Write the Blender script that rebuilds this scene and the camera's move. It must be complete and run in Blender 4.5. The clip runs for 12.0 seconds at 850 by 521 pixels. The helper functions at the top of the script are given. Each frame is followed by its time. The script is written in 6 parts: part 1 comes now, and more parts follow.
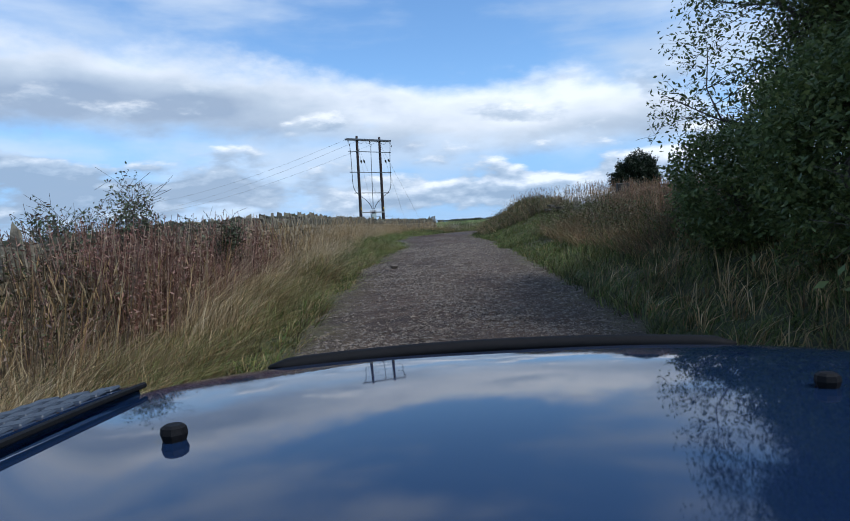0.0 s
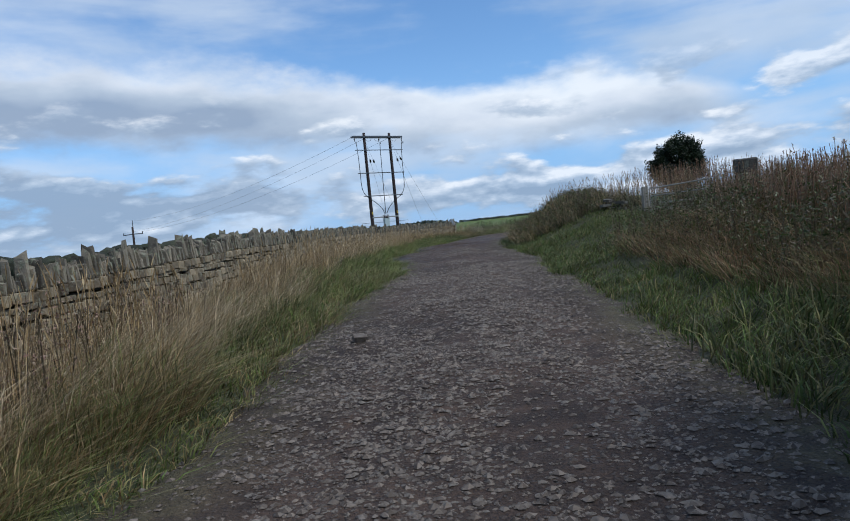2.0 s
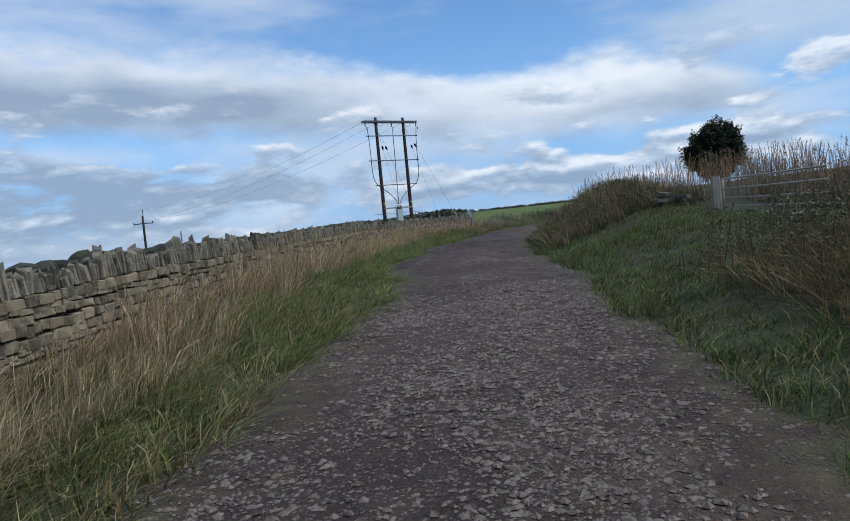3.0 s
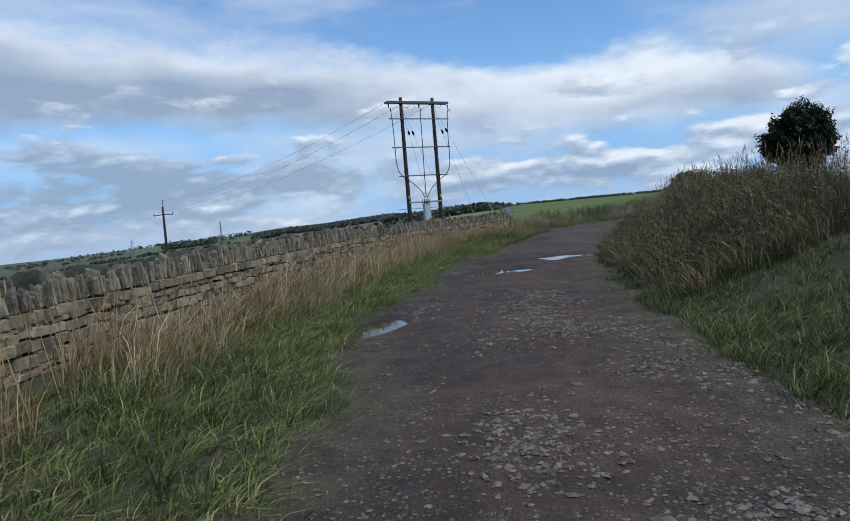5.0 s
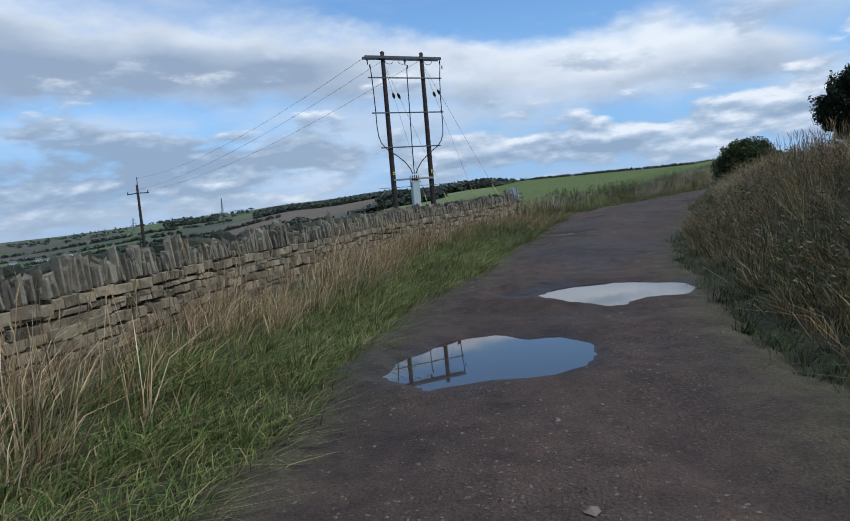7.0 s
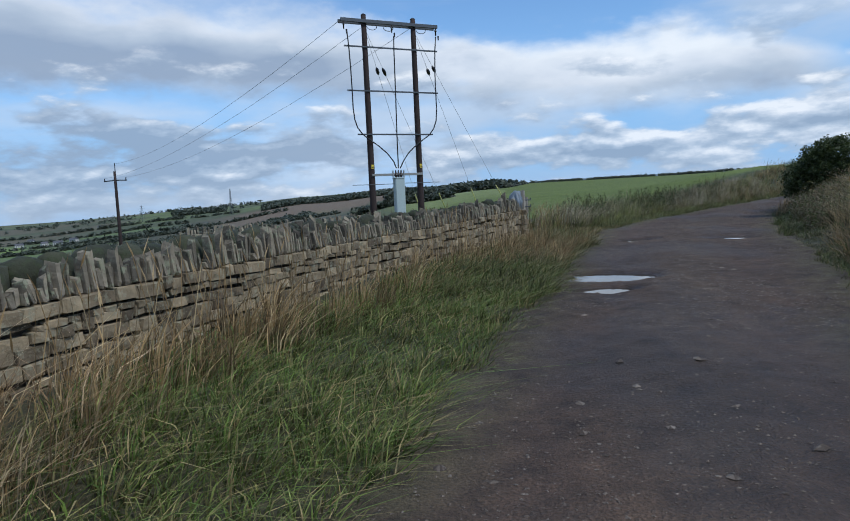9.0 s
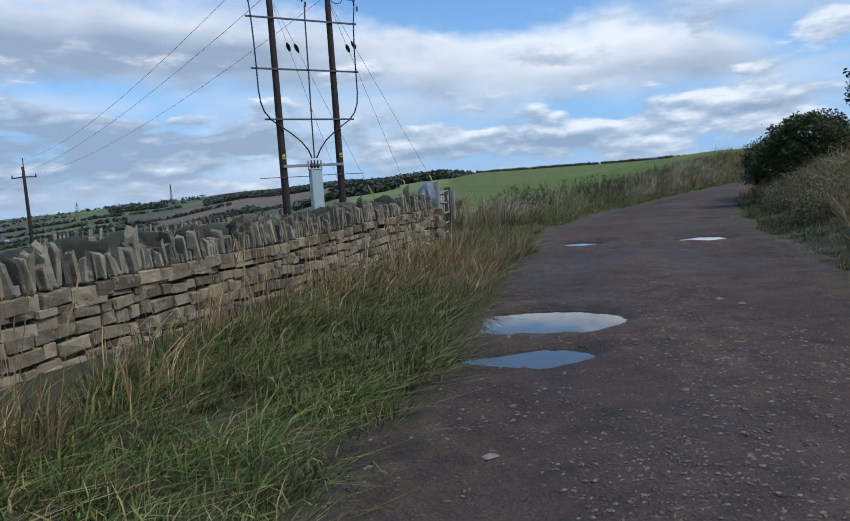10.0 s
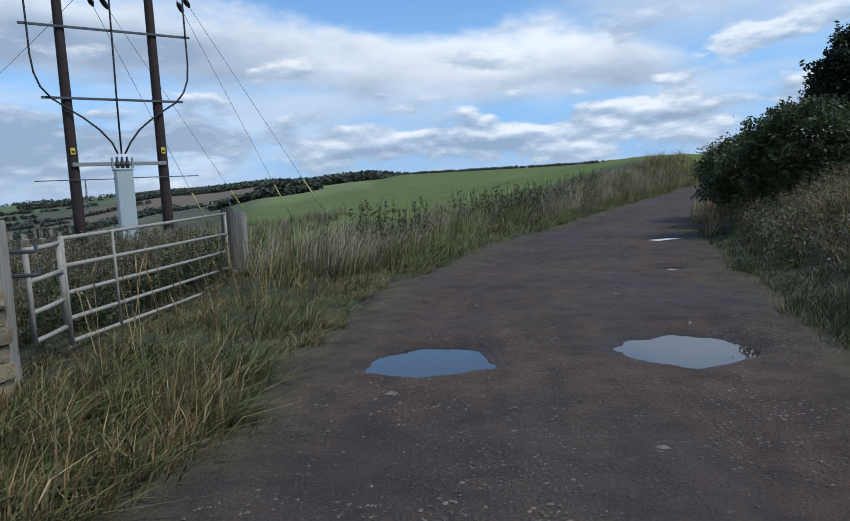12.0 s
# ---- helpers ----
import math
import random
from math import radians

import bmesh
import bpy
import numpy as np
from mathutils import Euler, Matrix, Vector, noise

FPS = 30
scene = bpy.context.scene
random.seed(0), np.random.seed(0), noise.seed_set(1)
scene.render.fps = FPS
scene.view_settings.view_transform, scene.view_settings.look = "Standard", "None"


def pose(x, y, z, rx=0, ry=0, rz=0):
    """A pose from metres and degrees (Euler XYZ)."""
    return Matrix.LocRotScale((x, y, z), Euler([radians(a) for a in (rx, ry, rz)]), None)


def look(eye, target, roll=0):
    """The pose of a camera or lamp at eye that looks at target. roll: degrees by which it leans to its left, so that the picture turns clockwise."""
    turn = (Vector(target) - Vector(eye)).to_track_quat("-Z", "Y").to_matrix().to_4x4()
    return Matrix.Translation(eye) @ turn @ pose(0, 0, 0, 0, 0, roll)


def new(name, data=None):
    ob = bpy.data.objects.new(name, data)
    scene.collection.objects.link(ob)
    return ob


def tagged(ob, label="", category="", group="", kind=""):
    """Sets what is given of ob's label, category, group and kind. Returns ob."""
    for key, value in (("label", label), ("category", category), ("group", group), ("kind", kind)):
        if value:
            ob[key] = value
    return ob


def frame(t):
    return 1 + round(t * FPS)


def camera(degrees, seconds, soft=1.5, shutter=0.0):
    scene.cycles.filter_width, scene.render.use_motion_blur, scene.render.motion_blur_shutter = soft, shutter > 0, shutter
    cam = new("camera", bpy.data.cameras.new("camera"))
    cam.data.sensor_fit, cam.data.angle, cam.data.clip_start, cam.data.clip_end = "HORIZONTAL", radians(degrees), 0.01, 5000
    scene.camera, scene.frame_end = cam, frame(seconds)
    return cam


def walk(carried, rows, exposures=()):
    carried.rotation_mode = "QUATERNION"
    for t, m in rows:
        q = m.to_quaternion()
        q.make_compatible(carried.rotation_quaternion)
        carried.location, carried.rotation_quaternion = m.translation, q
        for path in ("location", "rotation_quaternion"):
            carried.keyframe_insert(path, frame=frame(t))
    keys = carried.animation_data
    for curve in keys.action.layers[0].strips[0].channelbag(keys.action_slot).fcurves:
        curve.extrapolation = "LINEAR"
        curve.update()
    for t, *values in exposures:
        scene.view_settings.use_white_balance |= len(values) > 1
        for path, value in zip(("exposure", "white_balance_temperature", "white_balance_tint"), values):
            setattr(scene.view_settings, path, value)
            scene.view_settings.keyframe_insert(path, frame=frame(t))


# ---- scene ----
cam = camera(65.1, 12.0, 1.0)

PATH = [
    (0, (1.191, -1.148, 0.022), (1.032, 0.844, -0.055), -3.0),
    (0.5, (1.191, 0.51, 0.068), (1.01, 2.501, -0.006), -3.9),
    (1, (1.098, 2.184, 0.182), (0.931, 4.176, 0.119), -3.3),
    (1.5, (1.09, 3.983, 0.252), (0.881, 5.971, 0.186), -5.9),
    (2, (0.976, 5.982, 0.369), (0.746, 7.967, 0.3), -5.6),
    (2.5, (0.929, 8.049, 0.557), (0.665, 10.03, 0.483), -5.6),
    (3, (0.845, 10.078, 0.674), (0.556, 12.055, 0.576), -5.4),
    (3.2, (0.84, 10.834, 0.706), (0.531, 12.807, 0.609), -5.6),
    (4.8, (0.297, 16.956, 0.997), (-0.083, 18.917, 0.9), -4.0),
    (5, (0.218, 17.778, 1.013), (-0.179, 19.735, 0.902), -4.7),
    (5.5, (-0.004, 19.885, 1.077), (-0.412, 21.839, 0.959), -4.3),
    (6, (-0.145, 21.994, 1.145), (-0.564, 23.945, 1.009), -4.8),
    (6.5, (-0.331, 24.172, 1.207), (-0.748, 26.122, 1.05), -4.9),
    (7, (-0.473, 26.252, 1.267), (-0.884, 28.201, 1.086), -4.9),
    (7.2, (-0.5, 27.091, 1.292), (-0.91, 29.04, 1.108), -5.3),
    (8.8, (-0.885, 33.762, 1.351), (-1.322, 35.704, 1.166), -3.4),
    (9, (-0.895, 34.523, 1.339), (-1.327, 36.467, 1.155), -2.7),
    (9.5, (-0.748, 36.554, 1.361), (-1.126, 38.507, 1.154), -5.4),
    (10, (-0.588, 38.641, 1.351), (-0.871, 40.608, 1.133), -3.7),
    (10.5, (-0.209, 40.596, 1.437), (-0.389, 42.579, 1.248), -2.8),
    (11, (0.214, 42.606, 1.508), (0.1, 44.594, 1.316), -3.9),
    (11.5, (0.525, 44.548, 1.513), (0.453, 46.534, 1.295), -2.4),
    (12, (0.933, 46.391, 1.517), (0.856, 48.377, 1.29), -2.8),
]
walk(cam, [(t, look(eye, target, roll)) for t, eye, target, roll in PATH], [(0.0, 0.30, 6050.0, 9.0), (1.0, 0.25, 6050.0, 9.0), (2.5, 0.08, 6050.0, 9.0), (7.0, 0.08, 6050.0, 9.0), (12.0, 0.14, 6050.0, 9.0)])

# ---- light ----
SUN_AZ, SUN_EL = 112.0, 53.0          # degrees clockwise from +y, and above the horizon
sun_data = bpy.data.lights.new("sun", "SUN")
sun_data.energy, sun_data.angle, sun_data.color = 2.15, radians(9), (1.0, 0.96, 0.90)
sun = new("sun", sun_data)
sun_dir = Vector((math.sin(radians(SUN_AZ)) * math.cos(radians(SUN_EL)), math.cos(radians(SUN_AZ)) * math.cos(radians(SUN_EL)), math.sin(radians(SUN_EL))))
sun.matrix_world = look(sun_dir * 60, (0, 0, 0))


class Nodes:
    """Short hand for a node tree."""

    def __init__(self, tree):
        self.t = tree
        tree.nodes.clear()

    def n(self, kind, inputs=None, **attrs):
        node = self.t.nodes.new(kind)
        for k, v in attrs.items():
            setattr(node, k, v)
        for k, v in (inputs or {}).items():
            if isinstance(v, bpy.types.NodeSocket):
                self.t.links.new(v, node.inputs[k])
            else:
                node.inputs[k].default_value = v
        return node

    def math(self, op, a, b=0.0, c=0.0, clamp=False):
        return self.n("ShaderNodeMath", {0: a, 1: b, 2: c}, operation=op, use_clamp=clamp).outputs[0]

    def noise(self, vec, scale, detail=4.0, rough=0.55, dist=0.0):
        return self.n("ShaderNodeTexNoise", {"Vector": vec, "Scale": scale, "Detail": detail, "Roughness": rough, "Distortion": dist}).outputs["Fac"]

    def mix(self, fac, a, b, mode="MIX"):
        return self.n("ShaderNodeMix", {0: fac, 6: a, 7: b}, data_type="RGBA", blend_type=mode).outputs[2]

    def ramp(self, fac, stops):
        node = self.n("ShaderNodeValToRGB", {0: fac})
        r = node.color_ramp
        while len(r.elements) < len(stops):
            r.elements.new(0.5)
        for e, (p, c) in zip(r.elements, stops):
            e.position = p
            e.color = c if len(c) == 4 else (*c, 1)
        return node.outputs[0]

    def smooth(self, x, a, b):
        return self.n("ShaderNodeMapRange", {0: x, 1: a, 2: b, 3: 0.0, 4: 1.0}, interpolation_type="SMOOTHSTEP").outputs[0]


# sky with broken cloud
world = bpy.data.worlds.new("sky")
scene.world = world
world.use_nodes = True
N = Nodes(world.node_tree)
sky = N.n("ShaderNodeTexSky", sky_type="NISHITA", sun_disc=False, sun_elevation=radians(SUN_EL), sun_rotation=radians(SUN_AZ), altitude=200.0, air_density=1.0, dust_density=0.6, ozone_density=1.6)
blue = N.mix(1.0, sky.outputs[0], (0.104, 0.128, 0.146, 1), "MULTIPLY")
way = N.n("ShaderNodeTexCoord").outputs["Generated"]
xyz = N.n("ShaderNodeSeparateXYZ", {0: way})
dx, dy, dz = xyz.outputs[0], xyz.outputs[1], xyz.outputs[2]
bearing = N.math("MULTIPLY", N.math("ARCTAN2", dx, dy), 180 / math.pi)
height = N.math("MULTIPLY", N.math("ARCSINE", dz), 180 / math.pi)
along = N.n("ShaderNodeMapRange", {0: bearing, 1: -60.0, 2: 60.0, 3: 0.0, 4: 1.0}).outputs[0]


def sky_noise(across, upright, detail, rough, dist=0.0, lift=0.0):
    """Cloud noise on the dome, drawn out sideways where upright is the larger."""
    v = N.n("ShaderNodeCombineXYZ", {0: N.math("MULTIPLY", dx, across), 1: N.math("MULTIPLY", dy, across), 2: N.math("MULTIPLY", N.math("ADD", dz, lift), upright)}).outputs[0]
    return N.noise(v, 1.0, detail, rough, dist)


def by_bearing(stops, top=20.0):
    """A height in degrees that changes with the bearing."""
    r = N.ramp(along, [((a + 60) / 120, (v / top,) * 3) for a, v in stops])
    return N.math("MULTIPLY", r, top)


def toward(az, el, wa, we, gain):
    """A soft patch of thicker or thinner cloud about a bearing and height above the horizon, in degrees."""
    a = N.math("DIVIDE", N.math("SUBTRACT", bearing, az), wa)
    e = N.math("DIVIDE", N.math("SUBTRACT", height, el), we)
    d2 = N.math("ADD", N.math("MULTIPLY", a, a), N.math("MULTIPLY", e, e))
    return N.math("MULTIPLY", N.math("EXPONENT", N.math("MULTIPLY", d2, -1.0)), gain)


def added(x, patches):
    for p in patches:
        x = N.math("ADD", x, toward(*p))
    return x


broad, mid_n, fine_n = sky_noise(3.0, 8.0, 4.0, 0.5, 0.2), sky_noise(8.0, 19.0, 5.0, 0.52, 0.15), sky_noise(26.0, 48.0, 5.0, 0.55)
blue = N.mix(N.math("MULTIPLY", N.smooth(height, 16.0, 2.0), 0.8), blue, (0.235, 0.430, 0.745, 1))
# thin high veil and the broken cloud overhead
veil = N.math("ADD", N.math("MULTIPLY", sky_noise(2.4, 13.0, 5.0, 0.5, 0.4), 0.7), N.math("MULTIPLY", mid_n, 0.3))
veil = added(veil, ((-26, 7.2, 20, 1.8, 0.03), (-8, 6.6, 14, 2.2, 0.12), (20, 6.0, 8, 1.6, 0.08), (-32, 16.5, 16, 2.5, 0.14), (20, 14.5, 9, 2.5, 0.10), (-36, 9.2, 9, 1.1, -0.14), (7, 5.6, 6, 1.2, -0.10), (-3, 14.2, 9, 1.6, -0.12), (14, 15.5, 8, 1.4, -0.06), (0, 33, 70, 7.0, -0.16), (0, 24, 60, 3.0, 0.06)))
seen_sky = N.mix(N.math("MULTIPLY", N.smooth(veil, 0.40, 0.68), 0.80), blue, N.ramp(broad, [(0.35, (0.46, 0.55, 0.67)), (0.65, (0.66, 0.72, 0.80))]))
# the long bank of cloud that crosses the view
middle = by_bearing([(-60, 13.0), (-38, 12.8), (-22, 11.8), (-12, 10.9), (-3, 9.7), (3, 9.4), (9, 9.8), (15, 8.9), (22, 7.7), (40, 8.0)])
thick = by_bearing([(-60, 3.2), (-38, 2.9), (-22, 2.7), (-12, 2.4), (-3, 1.9), (3, 2.0), (9, 2.5), (15, 1.8), (20, 0.7), (24, 0.1), (40, 0.1)])
rise = N.math("DIVIDE", N.math("SUBTRACT", height, middle), thick)
ragged = N.math("ADD", N.math("MULTIPLY", N.math("SUBTRACT", mid_n, 0.5), 2.1), N.math("MULTIPLY", N.math("SUBTRACT", fine_n, 0.5), 0.7))
bank_edge = N.math("ADD", N.math("ABSOLUTE", rise), ragged)
bank_amount = N.math("MULTIPLY", N.smooth(bank_edge, 1.55, 0.55), N.smooth(bearing, 22.0, 16.0))
bank_light = N.math("ADD", 0.56, N.math("ADD", N.math("MULTIPLY", rise, 0.17), N.math("ADD", N.math("MULTIPLY", N.math("SUBTRACT", broad, 0.5), 0.9), N.math("MULTIPLY", N.math("SUBTRACT", mid_n, 0.5), 0.55))))
bank_light = added(bank_light, ((-36, 13.0, 22, 5.0, -0.17), (-21, 11.6, 3.5, 0.9, -0.22), (-36, 11.4, 12, 1.6, -0.24), (9, 11.2, 6, 1.6, 0.16), (-24, 14.0, 9, 1.0, 0.10), (10, 8.2, 9, 0.8, -0.12)))
bank_color = N.ramp(bank_light, [(0.20, (0.30, 0.37, 0.48)), (0.45, (0.47, 0.535, 0.62)), (0.62, (0.66, 0.70, 0.76)), (0.80, (0.82, 0.845, 0.87))])
seen_sky = N.mix(N.math("MULTIPLY", bank_amount, 0.94), seen_sky, bank_color)
# heaped clouds below it, lit on top and grey beneath
heaps, heaps_above = sky_noise(9.0, 24.0, 7.0, 0.52), sky_noise(9.0, 24.0, 7.0, 0.52, 0.0, 0.010)
cover = added(N.math("ADD", heaps, N.math("MULTIPLY", N.smooth(height, 9.0, 3.5), 0.10)), ((-38, 5.2, 8, 2.4, 0.14), (-22, 4.6, 6, 0.9, 0.12), (-12, 3.6, 8, 1.4, 0.08), (4, 3.4, 6, 0.9, 0.14), (14, 4.0, 4.5, 1.6, 0.16), (24, 9.6, 3.4, 1.1, 0.26), (30, 11, 3, 1.4, 0.26), (18.5, 7.4, 2.0, 0.6, 0.16), (22, 5.2, 5, 1.0, 0.10), (-30, 3.0, 5, 0.8, 0.12), (8, 6.0, 6, 1.0, -0.14), (-30, 8.5, 10, 1.3, -0.12)))
heap_amount = N.math("MULTIPLY", N.smooth(cover, 0.52, 0.66), N.smooth(height, 14.5, 9.5))
lit = N.math("ADD", N.math("MULTIPLY", N.math("SUBTRACT", heaps, heaps_above), 3.4), 0.46)
lit = added(lit, ((-34, 5.0, 24, 3.5, -0.20), (-38, 4.6, 12, 3.0, -0.34), (-22, 4.6, 5, 0.8, -0.30), (-16, 3.0, 10, 2.0, -0.08), (3, 3.5, 5, 0.6, -0.26), (-29, 3.3, 4, 0.5, 0.30), (14, 4.6, 4, 1.4, 0.30), (4, 4.2, 5, 0.7, 0.16), (25, 10, 6, 2, 0.28), (-12, 3.0, 9, 1.0, 0.05)))
heap_color = N.ramp(lit, [(0.12, (0.285, 0.365, 0.48)), (0.45, (0.42, 0.50, 0.605)), (0.72, (0.64, 0.69, 0.76)), (0.95, (0.84, 0.855, 0.875))])
seen_sky = N.mix(N.math("MULTIPLY", heap_amount, 0.88), seen_sky, heap_color)
haze = N.smooth(height, 3.2, 0.0)
seen_sky = N.mix(N.math("MULTIPLY", haze, 0.40), seen_sky, (0.45, 0.53, 0.64, 1))
N.n("ShaderNodeOutputWorld", {0: N.n("ShaderNodeBackground", {0: seen_sky, 1: 1.0}).outputs[0]})


# ---- materials ----
def material(name, build):
    m = bpy.data.materials.new(name)
    m.use_nodes = True
    nodes = Nodes(m.node_tree)
    shader = build(nodes)
    nodes.n("ShaderNodeOutputMaterial", {0: shader})
    return m


def surface(k, color, rough=0.8, metal=0.0, bump=None, strength=0.4, dist=0.02, **more):
    ins = {"Base Color": color, "Roughness": rough, "Metallic": metal}
    if bump is not None:
        ins["Normal"] = k.n("ShaderNodeBump", {"Height": bump, "Strength": strength, "Distance": dist}).outputs[0]
    ins.update(more)
    return k.n("ShaderNodeBsdfPrincipled", ins).outputs[0]


def obj(k):
    return k.n("ShaderNodeTexCoord").outputs["Object"]


def pos(k):
    return k.n("ShaderNodeNewGeometry").outputs["Position"]


def tint(k, name="tint"):
    return k.n("ShaderNodeAttribute", attribute_name=name).outputs["Color"]


def foliage(name, rough=0.6, gloss=0.3, through_light=0.25):
    def build(k):
        c = tint(k)
        grain = k.noise(pos(k), 18.0, 2.0)
        c = k.mix(0.5, c, k.mix(grain, (0.35, 0.35, 0.35, 1), (1.0, 1.0, 1.0, 1)), "MULTIPLY")
        p = surface(k, c, rough, **{"Specular IOR Level": gloss})
        tr = k.n("ShaderNodeBsdfTranslucent", {0: c}).outputs[0]
        return k.n("ShaderNodeMixShader", {0: through_light, 1: p, 2: tr}).outputs[0]
    return material(name, build)


grass_mat = foliage("grass_blades", 0.60, 0.30, 0.22)
leaf_mat = foliage("leaves", 0.5, 0.35, 0.3)


def build_ground(k):
    p = pos(k)
    c = tint(k)
    broad = k.noise(p, 0.35, 5.0, 0.6)
    fine = k.noise(p, 9.0, 6.0, 0.65)
    c = k.mix(0.75, c, k.ramp(broad, [(0.3, (0.55, 0.55, 0.55)), (0.7, (1.2, 1.15, 1.1))]), "MULTIPLY")
    c = k.mix(0.7, c, k.ramp(fine, [(0.3, (0.5, 0.5, 0.5)), (0.7, (1.25, 1.2, 1.15))]), "MULTIPLY")
    return surface(k, c, 0.95, bump=fine, strength=0.7, dist=0.06)


ground_mat = material("rough_ground", build_ground)


def build_road(k):
    p = pos(k)
    big = k.noise(p, 0.42, 5.0, 0.6)
    mid = k.noise(p, 3.5, 6.0, 0.65)
    cell = k.n("ShaderNodeTexVoronoi", {"Vector": p, "Scale": 26.0, "Randomness": 1.0})
    chips = k.n("ShaderNodeTexVoronoi", {"Vector": p, "Scale": 11.0, "Randomness": 1.0})
    stony = tint(k)
    mud = k.ramp(mid, [(0.3, (0.036, 0.0235, 0.0165)), (0.7, (0.098, 0.063, 0.043))])
    mud = k.mix(0.6, mud, k.ramp(big, [(0.35, (0.50, 0.49, 0.48)), (0.65, (1.35, 1.30, 1.26))]), "MULTIPLY")
    val = k.n("ShaderNodeSeparateColor", {0: cell.outputs["Color"]}).outputs[0]
    stone = k.ramp(val, [(0.0, (0.035, 0.027, 0.021)), (0.6, (0.10, 0.080, 0.064)), (1.0, (0.20, 0.170, 0.140))])
    val2 = k.n("ShaderNodeSeparateColor", {0: chips.outputs["Color"]}).outputs[1]
    here = k.math("MULTIPLY", k.smooth(cell.outputs["Distance"], 0.42, 0.30), k.n("ShaderNodeSeparateColor", {0: stony}).outputs[0])
    here = k.math("MULTIPLY", here, k.smooth(k.math("ADD", val, k.math("MULTIPLY", mid, 0.5)), 0.45, 0.75))
    here = k.math("MULTIPLY", here, k.smooth(k.noise(p, 1.4, 4.0, 0.6), 0.40, 0.58))
    c = k.mix(here, mud, stone)
    margin = k.math("MULTIPLY", k.n("ShaderNodeSeparateColor", {0: stony}).outputs[2], k.smooth(k.math("ADD", mid, k.math("MULTIPLY", big, 0.5)), 0.55, 0.85))
    c = k.mix(margin, c, k.ramp(mid, [(0.3, (0.045, 0.046, 0.020)), (0.7, (0.105, 0.095, 0.045))]))
    wet = k.n("ShaderNodeSeparateColor", {0: stony}).outputs[1]
    c = k.mix(wet, c, k.mix(1.0, c, (0.5, 0.47, 0.45, 1), "MULTIPLY"))
    grit = k.noise(p, 55.0, 3.0, 0.7)
    c = k.mix(0.8, c, k.ramp(grit, [(0.32, (0.45, 0.44, 0.43)), (0.68, (1.65, 1.60, 1.55))]), "MULTIPLY")
    h = k.math("ADD", k.math("MULTIPLY", mid, 0.7), k.math("MULTIPLY", here, 0.5))
    h = k.math("ADD", k.math("ADD", h, k.math("MULTIPLY", grit, 0.5)), k.math("MULTIPLY", val2, 0.15))
    rough = k.math("SUBTRACT", 0.92, k.math("MULTIPLY", wet, 0.45))
    return surface(k, c, rough, bump=h, strength=1.0, dist=0.05)


road_mat = material("stony_mud_track", build_road)


def build_rock(lo, hi, lichen):
    def build(k):
        p = pos(k)
        rnd = k.n("ShaderNodeObjectInfo").outputs["Random"]
        isle = k.n("ShaderNodeNewGeometry").outputs["Random Per Island"]
        r = k.math("FRACT", k.math("ADD", rnd, isle))
        a = k.noise(p, 7.0, 6.0, 0.65)
        b = k.noise(p, 32.0, 4.0, 0.6)
        c = k.mix(r, lo, hi)
        c = k.mix(0.8, c, k.ramp(a, [(0.3, (0.5, 0.48, 0.46)), (0.7, (1.3, 1.25, 1.2))]), "MULTIPLY")
        spots = k.smooth(k.math("ADD", k.noise(p, 11.0, 5.0, 0.7), k.math("MULTIPLY", b, 0.2)), 0.62, 0.72)
        c = k.mix(k.math("MULTIPLY", spots, 0.6), c, lichen)
        return surface(k, c, 0.9, bump=k.math("ADD", a, k.math("MULTIPLY", b, 0.4)), strength=0.8, dist=0.025)
    return build


stone_mat = material("sandstone", build_rock((0.085, 0.064, 0.039, 1), (0.36, 0.290, 0.182, 1), (0.28, 0.27, 0.185, 1)))
coping_mat = material("weathered_coping_stone", build_rock((0.060, 0.053, 0.040, 1), (0.27, 0.235, 0.172, 1), (0.25, 0.265, 0.17, 1)))
gravel_mat = material("gravel_stone", build_rock((0.042, 0.031, 0.024, 1), (0.215, 0.178, 0.142, 1), (0.20, 0.175, 0.145, 1)))


def plain(name, color, rough=0.6, metal=0.0, vary=0.35, scale=6.0, bump=0.2, **more):
    def build(k):
        p = obj(k)
        a = k.noise(p, scale, 6.0, 0.65)
        b = k.noise(p, scale * 7, 4.0, 0.6)
        lo = tuple(v * (1 - vary) for v in color)
        hi = tuple(min(1, v * (1 + vary)) for v in color)
        c = k.mix(a, (*lo, 1), (*hi, 1))
        c = k.mix(0.3, c, k.ramp(b, [(0.3, (0.6, 0.6, 0.6)), (0.7, (1.2, 1.2, 1.2))]), "MULTIPLY")
        return surface(k, c, rough, metal, bump=k.math("ADD", a, b), strength=bump, dist=0.01, **more)
    return material(name, build)


def build_timber(lo, hi):
    def build(k):
        p = obj(k)
        m = k.n("ShaderNodeMapping", {0: p, 3: (1, 1, 0.06)}).outputs[0]
        g = k.noise(m, 38.0, 6.0, 0.7, 0.6)
        w = k.noise(p, 2.5, 4.0)
        c = k.ramp(g, [(0.3, lo), (0.7, hi)])
        c = k.mix(0.5, c, k.ramp(w, [(0.3, (0.6, 0.6, 0.6)), (0.7, (1.2, 1.2, 1.2))]), "MULTIPLY")
        return surface(k, c, 0.85, bump=g, strength=0.6, dist=0.01)
    return build


